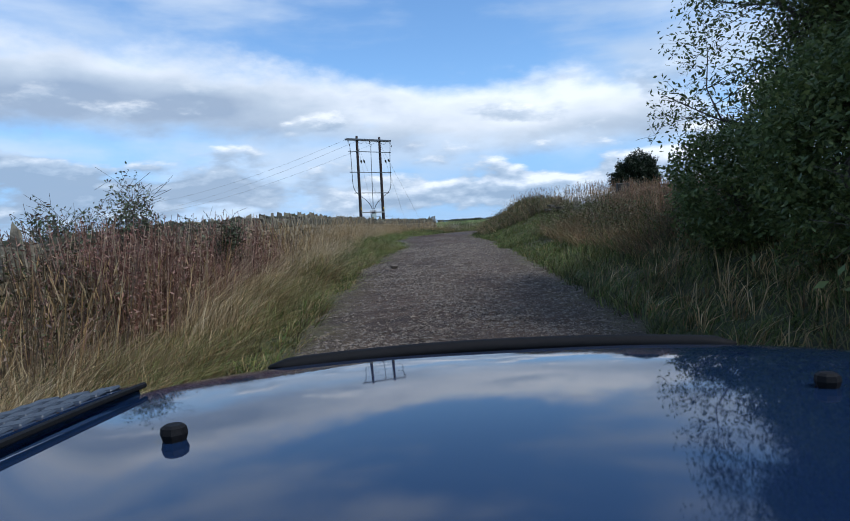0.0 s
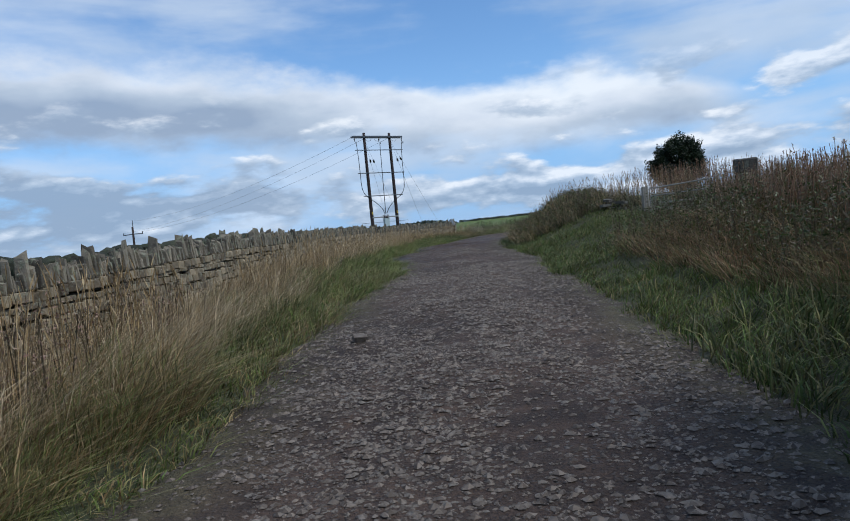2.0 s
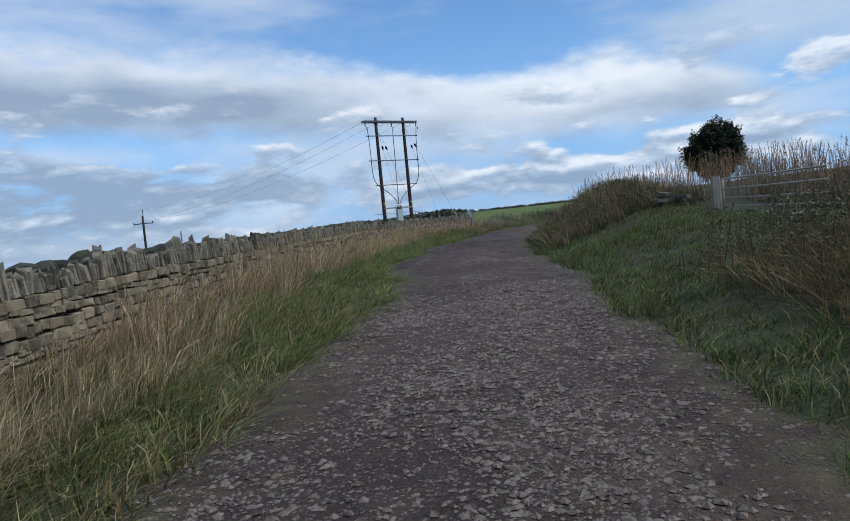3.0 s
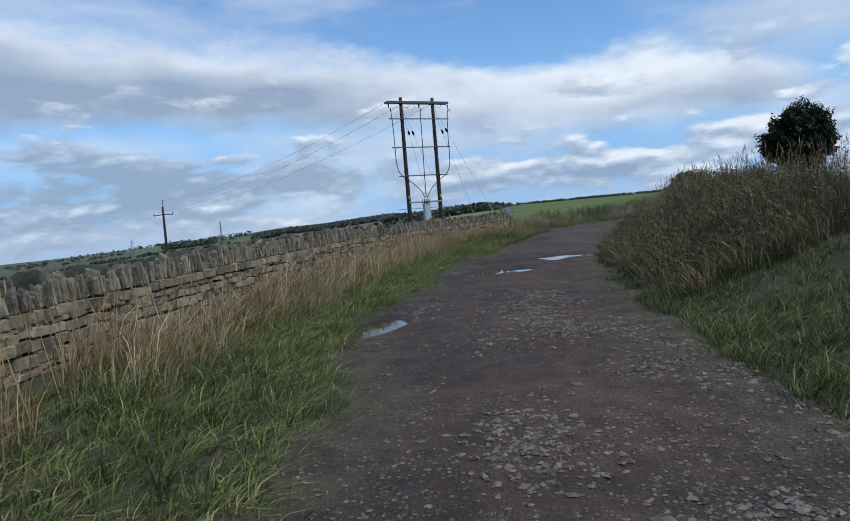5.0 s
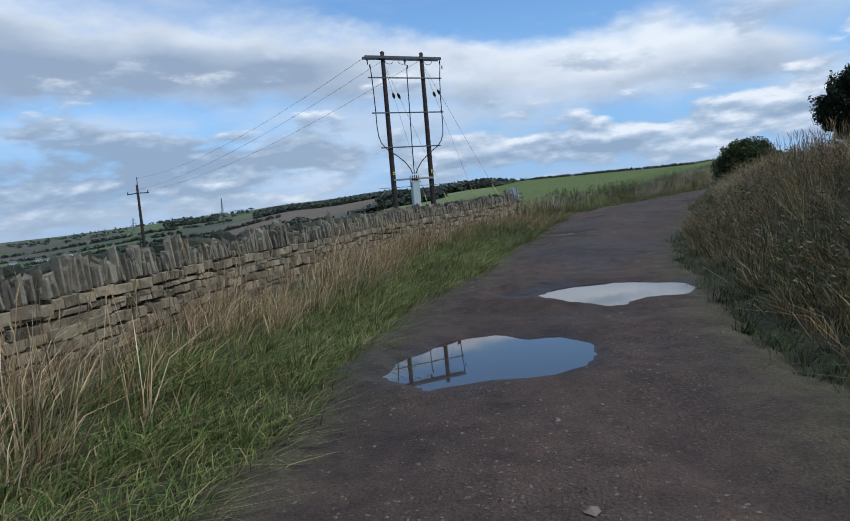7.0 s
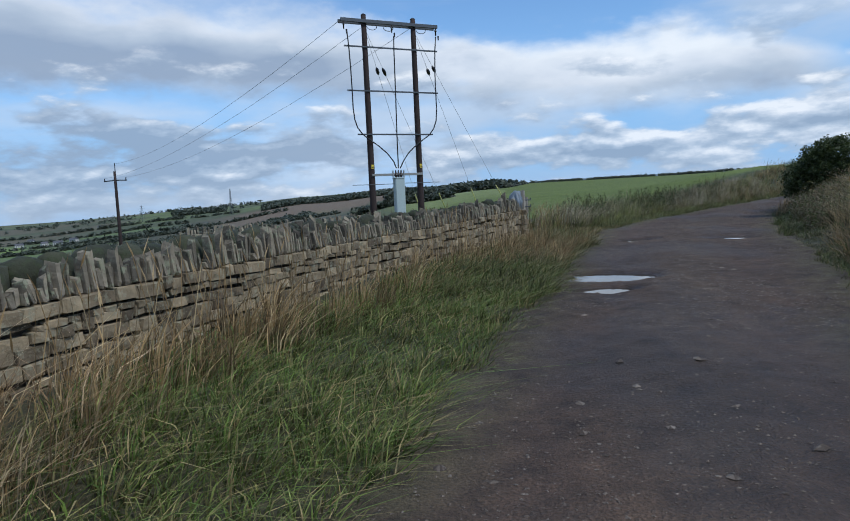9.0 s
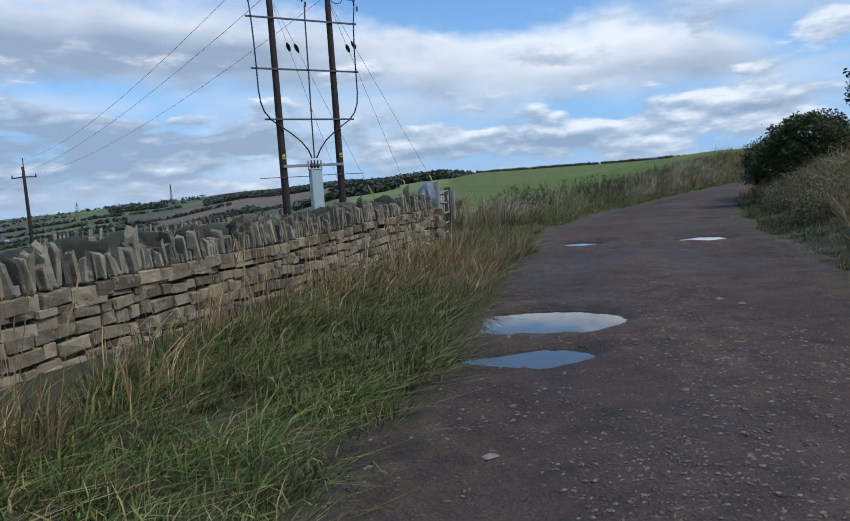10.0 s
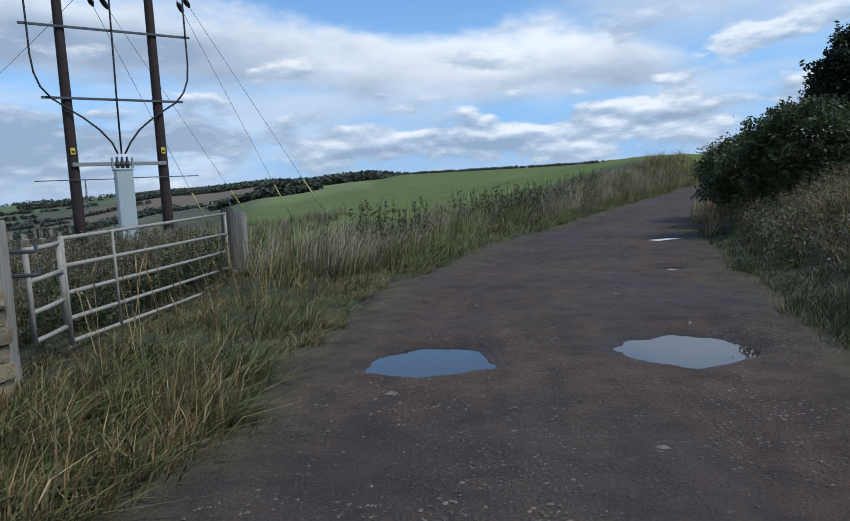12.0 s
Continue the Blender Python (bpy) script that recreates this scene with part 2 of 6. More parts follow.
grey_timber = material("weathered_grey_timber", build_timber((0.14, 0.125, 0.10), (0.36, 0.33, 0.27)))
pole_timber = material("creosoted_pole_timber", build_timber((0.014, 0.009, 0.008), (0.048, 0.028, 0.023)))
dark_timber = material("dark_wet_timber", build_timber((0.04, 0.036, 0.03), (0.12, 0.105, 0.085)))
bark = material("hawthorn_bark", build_timber((0.03, 0.026, 0.02), (0.10, 0.085, 0.065)))
steel = plain("galvanised_steel", (0.27, 0.275, 0.26), 0.55, 0.35, 0.3)
gate_steel = plain("dull_weathered_gate_steel", (0.30, 0.275, 0.225), 0.75, 0.0, 0.4, 9.0)
dark_steel = plain("dull_dark_steel", (0.075, 0.085, 0.095), 0.55, 0.3, 0.3)
cabinet_paint = plain("pale_green_grey_paint", (0.38, 0.45, 0.44), 0.4, 0.0, 0.12, 3.0, 0.05)
cable_rubber = plain("black_cable", (0.015, 0.015, 0.016), 0.5)
ceramic = plain("brown_glazed_porcelain", (0.022, 0.016, 0.015), 0.3)
yellow = plain("yellow_plastic", (0.62, 0.46, 0.04), 0.5)
stay_yellow = plain("faded_yellow_guard", (0.55, 0.52, 0.18), 0.6)
wire_mat = plain("weathered_wire", (0.30, 0.315, 0.33), 0.5, 0.2)
sacking = plain("grey_blue_plastic_sheet", (0.15, 0.18, 0.205), 0.4, 0.0, 0.3, 9.0, 0.9)
render_white = plain("white_render", (0.50, 0.49, 0.46), 0.9)
slate = plain("grey_slate", (0.10, 0.10, 0.11), 0.7)
black_plastic = plain("black_plastic", (0.012, 0.012, 0.013), 0.45)
rubber = plain("black_rubber", (0.008, 0.008, 0.009), 0.7, **{"Specular IOR Level": 0.15})
chequer = plain("grey_chequer_plate", (0.045, 0.055, 0.070), 0.5, 0.2)


def build_paint(k):
    fleck = k.noise(obj(k), 900.0, 2.0)
    dirt = k.noise(obj(k), 5.0, 5.0, 0.6)
    c = k.mix(fleck, (0.006, 0.016, 0.044, 1), (0.010, 0.024, 0.062, 1))
    return surface(k, c, k.math("ADD", 0.02, k.math("MULTIPLY", dirt, 0.03)), 0.0, **{"IOR": 1.5, "Coat Weight": 0.0, "Coat Roughness": 0.02})


car_paint = material("dark_blue_car_paint", build_paint)


def build_water(k):
    p = pos(k)
    ripple = k.noise(p, 3.0, 3.0)
    return surface(k, (0.045, 0.036, 0.028, 1), 0.02, bump=ripple, strength=0.02, dist=0.01, **{"IOR": 1.45, "Specular IOR Level": 0.9})


water_mat = material("muddy_water", build_water)


# ---- helpers for meshes ----
class Mesh:
    """Gathers vertices and faces of one part."""

    def __init__(self):
        self.v, self.f = [], []

    def add(self, verts, faces):
        b = len(self.v)
        self.v.extend(tuple(p) for p in verts)
        self.f.extend(tuple(i + b for i in q) for q in faces)
        return self

    def box(self, lo, hi, m=None, chamfer=0.0):
        bm = bmesh.new()
        bmesh.ops.create_cube(bm, size=1.0)
        for v in bm.verts:
            v.co = Vector([a + (b - a) * (c + 0.5) for a, b, c in zip(lo, hi, v.co)])
        if chamfer:
            bmesh.ops.bevel(bm, geom=bm.edges[:], offset=chamfer, segments=1, affect="EDGES")
        if m is not None:
            bm.transform(m)
        bm.verts.index_update()
        self.add([v.co.copy() for v in bm.verts], [[v.index for v in f.verts] for f in bm.faces])
        bm.free()
        return self

    def tube(self, pts, radii, sides=8, cap=True):
        pts = [Vector(p) for p in pts]
        if not hasattr(radii, "__len__"):
            radii = [radii] * len(pts)
        rings = []
        n = Vector((0.31, 0.52, 0.79))
        for i, p in enumerate(pts):
            d = (pts[min(i + 1, len(pts) - 1)] - pts[max(i - 1, 0)]).normalized()
            a = d.cross(n)
            if a.length < 1e-3:
                a = d.cross(Vector((1, 0, 0)))
            a.normalize()
            b = d.cross(a)
            n = a.cross(d) * 0.5 + n * 0.5
            rings.append([p + (a * math.cos(2 * math.pi * s / sides) + b * math.sin(2 * math.pi * s / sides)) * radii[i] for s in range(sides)])
        verts = [q for r in rings for q in r]
        faces = [(i * sides + s, i * sides + (s + 1) % sides, (i + 1) * sides + (s + 1) % sides, (i + 1) * sides + s) for i in range(len(pts) - 1) for s in range(sides)]
        if cap:
            faces += [tuple(range(sides))[::-1], tuple((len(pts) - 1) * sides + s for s in range(sides))]
        return self.add(verts, faces)

    def data(self, name, mat, smooth=False):
        me = bpy.data.meshes.new(name)
        me.from_pydata(self.v, [], self.f)
        me.materials.append(mat)
        if smooth:
            me.polygons.foreach_set("use_smooth", [True] * len(me.polygons))
        me.update()
        return me


def part(name, mesh, mat, parent=None, label="", smooth=False):
    ob = new(name, mesh.data(name, mat, smooth) if isinstance(mesh, Mesh) else mesh)
    if parent is not None:
        ob.parent = parent
        ob.matrix_parent_inverse = parent.matrix_basis.inverted()
    return tagged(ob, label)


def thing(name, at, label, category, group="", kind=""):
    e = new(name)
    e.empty_display_size = 0.2
    e.matrix_basis = Matrix.Translation(at)
    return tagged(e, label, category, group, kind)


def array_mesh(name, verts, sizes, mat, colors=None):
    """A mesh from arrays: verts (n, 3) in face order, sizes: the corners of each face."""
    me = bpy.data.meshes.new(name)
    n, k = len(verts), len(sizes)
    me.vertices.add(n)
    me.vertices.foreach_set("co", np.asarray(verts, np.float32).ravel())
    me.loops.add(n)
    me.loops.foreach_set("vertex_index", np.arange(n, dtype=np.int32))
    me.polygons.add(k)
    me.polygons.foreach_set("loop_start", np.concatenate([[0], np.cumsum(sizes)[:-1]]).astype(np.int32))
    me.update(calc_edges=True)
    me.materials.append(mat)
    if colors is not None:
        a = me.color_attributes.new("tint", "FLOAT_COLOR", "POINT")
        a.data.foreach_set("color", np.hstack([np.asarray(colors, np.float32), np.ones((n, 1), np.float32)]).ravel())
    return me


rng = np.random.default_rng(7)


def vnoise(x, y, seed=0):
    """Value noise on arrays, 0 to 1."""
    x, y = np.asarray(x, float), np.asarray(y, float)
    ix, iy = np.floor(x).astype(np.int64), np.floor(y).astype(np.int64)
    fx, fy = x - ix, y - iy
    fx, fy = fx * fx * (3 - 2 * fx), fy * fy * (3 - 2 * fy)

    def h(a, b):
        v = np.sin(a * 127.1 + b * 311.7 + seed * 74.7) * 43758.5453
        return v - np.floor(v)
    return (h(ix, iy) * (1 - fx) + h(ix + 1, iy) * fx) * (1 - fy) + (h(ix, iy + 1) * (1 - fx) + h(ix + 1, iy + 1) * fx) * fy


def fbm(x, y, seed=0, octaves=4):
    s, a, t = 0, 0.5, 0
    for o in range(octaves):
        s = s + a * vnoise(x * 2 ** o, y * 2 ** o, seed + o)
        t += a
        a *= 0.5
    return s / t


def sstep(a, b, x):
    t = np.clip((x - a) / (b - a), 0, 1)
    return t * t * (3 - 2 * t)


# ---- the lie of the land ----
ROAD_Y = np.linspace(-40, 160, 801)
_z = np.interp(ROAD_Y, [-40, -12, -1, 2, 6, 10, 17, 22, 27, 34, 40, 46, 60, 90, 160], [-3.2, -1.95, -1.43, -1.27, -1.05, -0.80, -0.47, -0.30, -0.18, -0.10, -0.02, 0.06, 0.12, 0.50, 1.2])
ROAD_Z = np.convolve(np.pad(_z, 8, mode="edge"), np.ones(17) / 17, mode="valid")
LEFT_Y = [-40, 0, 5.7, 8.4, 15, 20, 24, 25.2, 26.6, 28, 30, 35, 38, 42, 47, 51, 54.5, 57.2, 60.3, 63.3, 68.2, 79, 90, 120]
LEFT_X = [-0.6, -0.6, -0.85, -1.07, -1.35, -1.4, -1.75, -2.75, -2.75, -2.25, -2.4, -2.5, -1.95, -1.55, -1.0, -0.6, -0.35, 0.65, 1.5, 3.0, 5.3, 10.7, 16.5, 33]
RIGHT_Y = [-40, 0, 5.5, 9.5, 14, 17, 21.5, 25, 30, 33, 36.6, 41, 44, 47, 51, 54.6, 60, 66, 71, 80, 90, 120]
RIGHT_X = [2.9, 2.9, 2.84, 2.7, 2.4, 2.0, 1.95, 1.4, 1.06, 1.1, 1.25, 1.85, 2.6, 3.35, 4.0, 4.65, 6.2, 8.0, 10.1, 14.6, 20.2, 37]
WALL_Y = [-8, 0, 6, 15, 22, 29, 34, 39, 43, 48.5, 50.4]
WALL_X = [-2.3, -2.4, -2.7, -3.3, -4.0, -4.45, -4.5, -4.1, -3.5, -2.4, -1.95]


def smooth_table(ys, xs):
    g = np.linspace(-40, 120, 641)
    return g, np.convolve(np.pad(np.interp(g, ys, xs), 6, mode="edge"), np.ones(13) / 13, mode="valid")


LEFT, RIGHT = smooth_table(LEFT_Y, LEFT_X), smooth_table(RIGHT_Y, RIGHT_X)
WALLT = smooth_table(WALL_Y, WALL_X)


def road_z(y):
    return np.interp(y, ROAD_Y, ROAD_Z)


def left_x(y):
    return np.interp(y, *LEFT) + 0.30 * (vnoise(np.asarray(y) * 0.8, 0.5, 61) - 0.5) + 0.16 * (vnoise(np.asarray(y) * 2.6, 0.5, 62) - 0.5)


def right_x(y):
    return np.interp(y, *RIGHT) + 0.30 * (vnoise(np.asarray(y) * 0.8, 0.5, 63) - 0.5) + 0.16 * (vnoise(np.asarray(y) * 2.6, 0.5, 64) - 0.5)


def wall_x(y):
    return np.interp(y, *WALLT)


RISE_Y = [-40, 0, 8, 13, 18, 24.5, 27.5, 31, 35, 40, 46, 50, 54, 58, 66, 80, 120]
RISE_Z = [1.1, 1.0, 0.9, 0.75, 0.62, 0.58, 1.0, 1.2, 1.22, 1.28, 1.15, 1.0, 0.95, 0.8, 0.6, 0.7, 0.8]
AZ = [-180, -120, -90, -60, -45, -31, -22, -14, -6, -3, 6, 15, 40, 90, 180]
RR = [0, 70, 150, 300, 700, 1500, 2500, 4500]
FAR = [[0, -1, -3, -6, -10, -20, -20, -20], [0, -3, -9, -20, -35, -45, -50, -40], [0, -3, -10, -22, -45, -60, -60, -40], [0, -3, -10, -22, -45, -58, -50, -50],
       [0, -3, -9, -20, -40, -50, -40, -52], [0, -2.5, -7, -14, -28, -24, 2, 0], [0, -1.5, -4, -8, -12, 3, 30, 30], [0, -0.6, -1.5, -1, 2, 16, 45, 40],
       [0, 0, 1, 3.5, 8, 22, 45, 50], [0, 0.2, 1.5, 5.3, 5, 10, 10, 10], [0, 0.3, 2.2, 5.6, 6, 0, 0, 0], [0, 0.5, 3, 6.6, 7, 0, 0, 0],
       [0, 1.5, 4, 7, 8, 5, 0, 0], [0, 2, 4, 6, 8, 8, 5, 0], [0, -1, -3, -6, -10, -20, -20, -20]]


def far_z(x, y):
    az = np.degrees(np.arctan2(x, y - 40))
    lr = np.log(np.hypot(x, y - 40) + 40)
    lrr = np.log(np.array(RR) + 40.0)
    cols = np.array([np.interp(lr, lrr, row) for row in FAR])
    i = np.clip(np.searchsorted(AZ, az) - 1, 0, len(AZ) - 2)
    a0, a1 = np.array(AZ)[i], np.array(AZ)[i + 1]
    f = (az - a0) / (a1 - a0)
    f = f * f * (3 - 2 * f)
    k = np.arange(az.size)
    c = cols.reshape(len(AZ), -1)
    z = c[i.ravel(), k] * (1 - f.ravel()) + c[i.ravel() + 1, k] * f.ravel()
    r = np.hypot(x, y - 40)
    return z.reshape(az.shape) + (fbm(x / 160, y / 160, 5) - 0.5) * np.clip(r / 90, 0, 5)


def ground_z(x, y):
    x, y = np.atleast_1d(np.asarray(x, float)), np.atleast_1d(np.asarray(y, float))
    base = road_z(y)
    dl, dr = left_x(y) - x, x - right_x(y)
    inside = np.minimum(-dl, -dr)
    z = base.copy()
    z = z + np.where(y < 52, 0.30, 0.16) * sstep(-0.1, 2.2, dl)
    z = z - 0.045 * np.clip(np.where(y < 51.5, wall_x(y) - 0.3 - x, dl - 8), 0, 60)
    z = z + np.interp(y, [66, 74, 82, 90, 104, 130], [0, 0.2, 0.75, 1.45, 2.2, 2.2]) * sstep(0.2, 2.6, dl) * sstep(22, 6, dl)
    z = z + np.interp(y, RISE_Y, RISE_Z) * sstep(-0.1, 2.9, dr) + 0.03 * np.clip(dr - 3.5, 0, 60)
    z = z + (fbm(x * 0.9, y * 0.9, 3) - 0.5) * 0.16 * sstep(0.0, 1.0, -inside) + (fbm(x * 3, y * 3, 9) - 0.5) * 0.05
    z = z - 0.16 * sstep(-0.05, 0.45, inside + (fbm(x * 1.6, y * 1.6, 27) - 0.5) * 0.7)
    w = sstep(22, 75, np.maximum(np.maximum(dl, dr), np.maximum(y - 95, -y - 12)))
    return z * (1 - w) + far_z(x, y) * w


def gz(x, y):
    return float(ground_z(x, y)[0])


def stretched(lo, hi, step, far, growth):
    core = list(np.arange(lo, hi + step / 2, step))
    s, a, b, out_a, out_b = step, lo, hi, [], []
    while b < far:
        s *= growth
        a, b = a - s, b + s
        out_a.append(a)
        out_b.append(b)
    return np.array(out_a[::-1] + core + out_b)


def grid_data(name, X, Y, Z, mat, colors, smooth=True):
    ny, nx = X.shape
    me = bpy.data.meshes.new(name)
    idx = np.arange(nx * ny).reshape(ny, nx)
    q = np.stack([idx[:-1, :-1], idx[:-1, 1:], idx[1:, 1:], idx[1:, :-1]], -1).reshape(-1, 4)
    me.vertices.add(nx * ny)
    me.vertices.foreach_set("co", np.stack([X, Y, Z], -1).astype(np.float32).ravel())
    me.loops.add(q.size)
    me.loops.foreach_set("vertex_index", q.astype(np.int32).ravel())
    me.polygons.add(len(q))
    me.polygons.foreach_set("loop_start", np.arange(0, q.size, 4, dtype=np.int32))
    me.update(calc_edges=True)
    me.polygons.foreach_set("use_smooth", np.full(len(q), smooth))
    me.materials.append(mat)
    a = me.color_attributes.new("tint", "FLOAT_COLOR", "POINT")
    a.data.foreach_set("color", np.concatenate([colors, np.ones((ny, nx, 1))], -1).astype(np.float32).ravel())
    return me


gx = stretched(-12, 15, 0.40, 4600, 1.09)
gy = stretched(-8, 92, 0.6, 4600, 1.09)
X, Y = np.meshgrid(gx, gy)
Z = ground_z(X.ravel(), Y.ravel()).reshape(X.shape)
Rr, Aa = np.hypot(X, Y - 40), np.degrees(np.arctan2(X, Y - 40))


def blend(c, new_c, w):
    return c * (1 - w[..., None]) + np.array(new_c) * w[..., None]


C = np.zeros((*X.shape, 3)) + np.array((0.050, 0.060, 0.022))
C = blend(C, (0.060, 0.052, 0.028), sstep(0.45, 0.65, fbm(X / 2.5, Y / 2.5, 21)) * 0.7)
pasture = sstep(4, 9, wall_x(Y) - X) * (Y < 62)
C = blend(C, (0.085, 0.092, 0.038), pasture * 0.8)
crop = sstep(0, 1, (left_x(Y) - X - 4) / 2) * (Y > 58) * sstep(-17, -13, Aa) + (Y > 95) * sstep(-17, -13, Aa) * (Aa < 60)
C = blend(C, (0.108, 0.152, 0.019), np.clip(crop, 0, 1) * (Rr < 420))
C = blend(C, (0.19, 0.24, 0.075), np.clip(crop, 0, 1) * sstep(130, 190, Rr) * (Aa < -6) * (Rr < 420) * 0.8)
patch = vnoise(np.floor(Aa / 5.5 + vnoise(Rr / 300, Aa / 20, 33) * 1.6), np.floor(np.log(Rr + 1) * 5.2 + vnoise(Aa / 6, Rr / 900, 34)), 31)
away = sstep(180, 420, Rr) * (1 - np.clip(crop, 0, 1) * (Rr < 420))
C = blend(C, (0.074, 0.092, 0.044), away)
C = blend(C, (0.112, 0.102, 0.062), away * (patch > 0.72))
C = blend(C, (0.120, 0.175, 0.056), away * (patch < 0.24))
C = blend(C, (0.046, 0.058, 0.032), away * ((patch > 0.40) & (patch < 0.56)))
C = blend(C, (0.165, 0.125, 0.082), sstep(-31, -27, Aa) * sstep(-12, -14, Aa) * sstep(700, 850, Rr) * sstep(1650, 1500, Rr))
C = blend(C, (0.17, 0.26, 0.06), sstep(-60, -57, Aa) * sstep(-42, -44, Aa) * sstep(950, 980, Rr) * sstep(1350, 1320, Rr))
C = blend(C, (0.080, 0.100, 0.042), sstep(-70, -60, Aa) * sstep(-14, -18, Aa) * sstep(90, 120, Rr) * sstep(330, 300, Rr))
C = blend(C, (0.20, 0.25, 0.085), sstep(-16, -14, Aa) * sstep(-7, -8, Aa) * sstep(420, 440, Rr) * sstep(760, 740, Rr))
ground = tagged(new("ground", grid_data("ground", X, Y, Z, ground_mat, C)), "rough grass, pasture and green crop fields falling to a valley", "ground", kind="structure")

# ---- the track ----
PUDDLES = [(-1.12, 31.95, 0.80, 0.75, 5), (-0.10, 35.1, 1.12, 0.70, 14), (-2.2, 25.8, 0.42, 0.85, -12), (-0.25, 44.95, 0.70, 0.46, 8), (-0.58, 43.68, 0.56, 0.22, 4),
           (2.8, 51.95, 0.52, 0.5, -20), (0.84, 51.75, 0.46, 0.44, 0), (5.6, 61.0, 0.62, 0.34, 25), (4.3, 56.6, 0.3, 0.25, 0)]


def puddle_depth(x, y):
    d = np.zeros_like(x)
    for px, py, rx, ry, turn in PUDDLES:
        c, s = math.cos(radians(turn)), math.sin(radians(turn))
        u, v = ((x - px) * c + (y - py) * s) / rx, (-(x - px) * s + (y - py) * c) / ry
        r = np.hypot(u, v) + (fbm(x * 2.2, y * 2.2, 14) - 0.5) * 0.75
        d = np.maximum(d, sstep(1.5, 0.7, r))
    return d


def puddle_lip(x, y):
    """The raised mud on the verge side of the two large puddles."""
    d = np.zeros_like(x)
    for px, py, rx, ry, turn in PUDDLES[:2]:
        c, s = math.cos(radians(turn)), math.sin(radians(turn))
        u, v = ((x - px) * c + (y - py) * s) / rx, (-(x - px) * s + (y - py) * c) / ry
        r = np.hypot(u, v) + (fbm(x * 2.2, y * 2.2, 14) - 0.5) * 0.75
        d = np.maximum(d, np.exp(-((r - 1.5) / 0.28) ** 2) * sstep(-0.1, -0.9, u))
    return d


def track_z(x, y):
    l, r = left_x(y), right_x(y)
    u = (x - l) / (r - l)
    z = road_z(y) + 0.035 * (1 - (2 * u - 1) ** 2)
    for c in (0.24, 0.74):
        z = z - 0.035 * np.exp(-((u - c) / 0.10) ** 2)
    z = z + (fbm(x * 1.1, y * 0.8, 2) - 0.5) * 0.09 + (fbm(x * 6, y * 6, 4, 3) - 0.5) * 0.035
    z = z - 0.09 * puddle_depth(x, y) + 0.075 * puddle_lip(x, y)
    edge = np.minimum(x - l, r - x) + (fbm(x * 1.6, y * 1.6, 27) - 0.5) * 0.7
    return z - 0.22 * sstep(0.05, -0.55, edge)


ty = np.concatenate([np.arange(-12, 62, 0.09), np.arange(62, 112, 0.4)])
tu = np.linspace(-0.6, 1.0, 58)
TY = np.repeat(ty[:, None], len(tu), 1)
tl, tr_ = left_x(TY), right_x(TY)
TX = tl - 0.6 + (tr_ - tl + 1.2) * (tu[None, :] + 0.6) / 1.6
TZ = track_z(TX, TY)
TU = (TX - tl) / (tr_ - tl)
stony = np.clip(sstep(0.30, 0.62, fbm(TX * 0.8, TY * 0.5, 8)) + sstep(28, 12, TY) * 0.8, 0, 1) * (0.35 + 0.65 * sstep(30, 20, TY))
stony = np.clip(stony + 0.8 * sstep(44, 48, TY) * sstep(0.55, 0.8, TU), 0, 1)
wet = np.clip(puddle_depth(TX, TY) * 1.4 + 0.5 * sstep(0.5, 0.7, fbm(TX * 0.6, TY * 0.35, 17)) * sstep(24, 30, TY), 0, 1)
margin = np.clip(sstep(0.95, -0.1, np.minimum(TX - tl, tr_ - TX)) * 0.9 + 0.12 * np.exp(-((TU - 0.5) / 0.14) ** 2) * sstep(30, 40, TY), 0, 1)
road = tagged(new("road", grid_data("road", TX, TY, TZ, road_mat, np.stack([stony, wet, margin], -1))), "stony mud farm track with wheel ruts and potholes", "track", kind="structure")

for px, py, rx, ry, turn in PUDDLES:
    m = Mesh()
    n = 40
    c, s = math.cos(radians(turn)), math.sin(radians(turn))
    rim = []
    for i in range(n):
        a = 2 * math.pi * i / n
        u, v = 1.52 * rx * math.cos(a), 1.52 * ry * math.sin(a)
        rim.append((u * c - v * s, u * s + v * c, 0.0))
    m.add([(0, 0, 0)] + rim, [(0, i + 1, (i + 1) % n + 1) for i in range(n)])
    sx, sy = np.meshgrid(np.linspace(px - 0.4 * rx, px + 0.4 * rx, 7), np.linspace(py - 0.4 * ry, py + 0.4 * ry, 7))
    level = float(np.median(track_z(sx.ravel(), sy.ravel()))) + (0.085 if 44.5 < py < 46 else 0.055 if 43 < py < 44.5 else 0.04)
    ob = tagged(new("puddle", m.data("puddle", water_mat)), "still muddy puddle reflecting the sky in the track", "puddle", "puddles", "structure")
    ob.location = (px, py, level)

# ---- dry-stone wall ----
COPE_Y = [-8, 3, 6, 8, 10.5, 15, 17, 22.5, 25.9, 28.5, 31.5, 35, 38.6, 42, 46, 47.8, 50.5]
COPE_Z = [-0.80, -0.30, -0.09, 0.03, 0.15, 0.34, 0.42, 0.50, 0.60, 0.63, 0.69, 0.74, 0.83, 0.86, 0.90, 0.95, 0.97]


def cope_z(y):
    return np.interp(y, COPE_Y, COPE_Z) + np.interp(y, [33, 37.5, 46, 51], [0.08, 0.0, 0.0, 0.03])


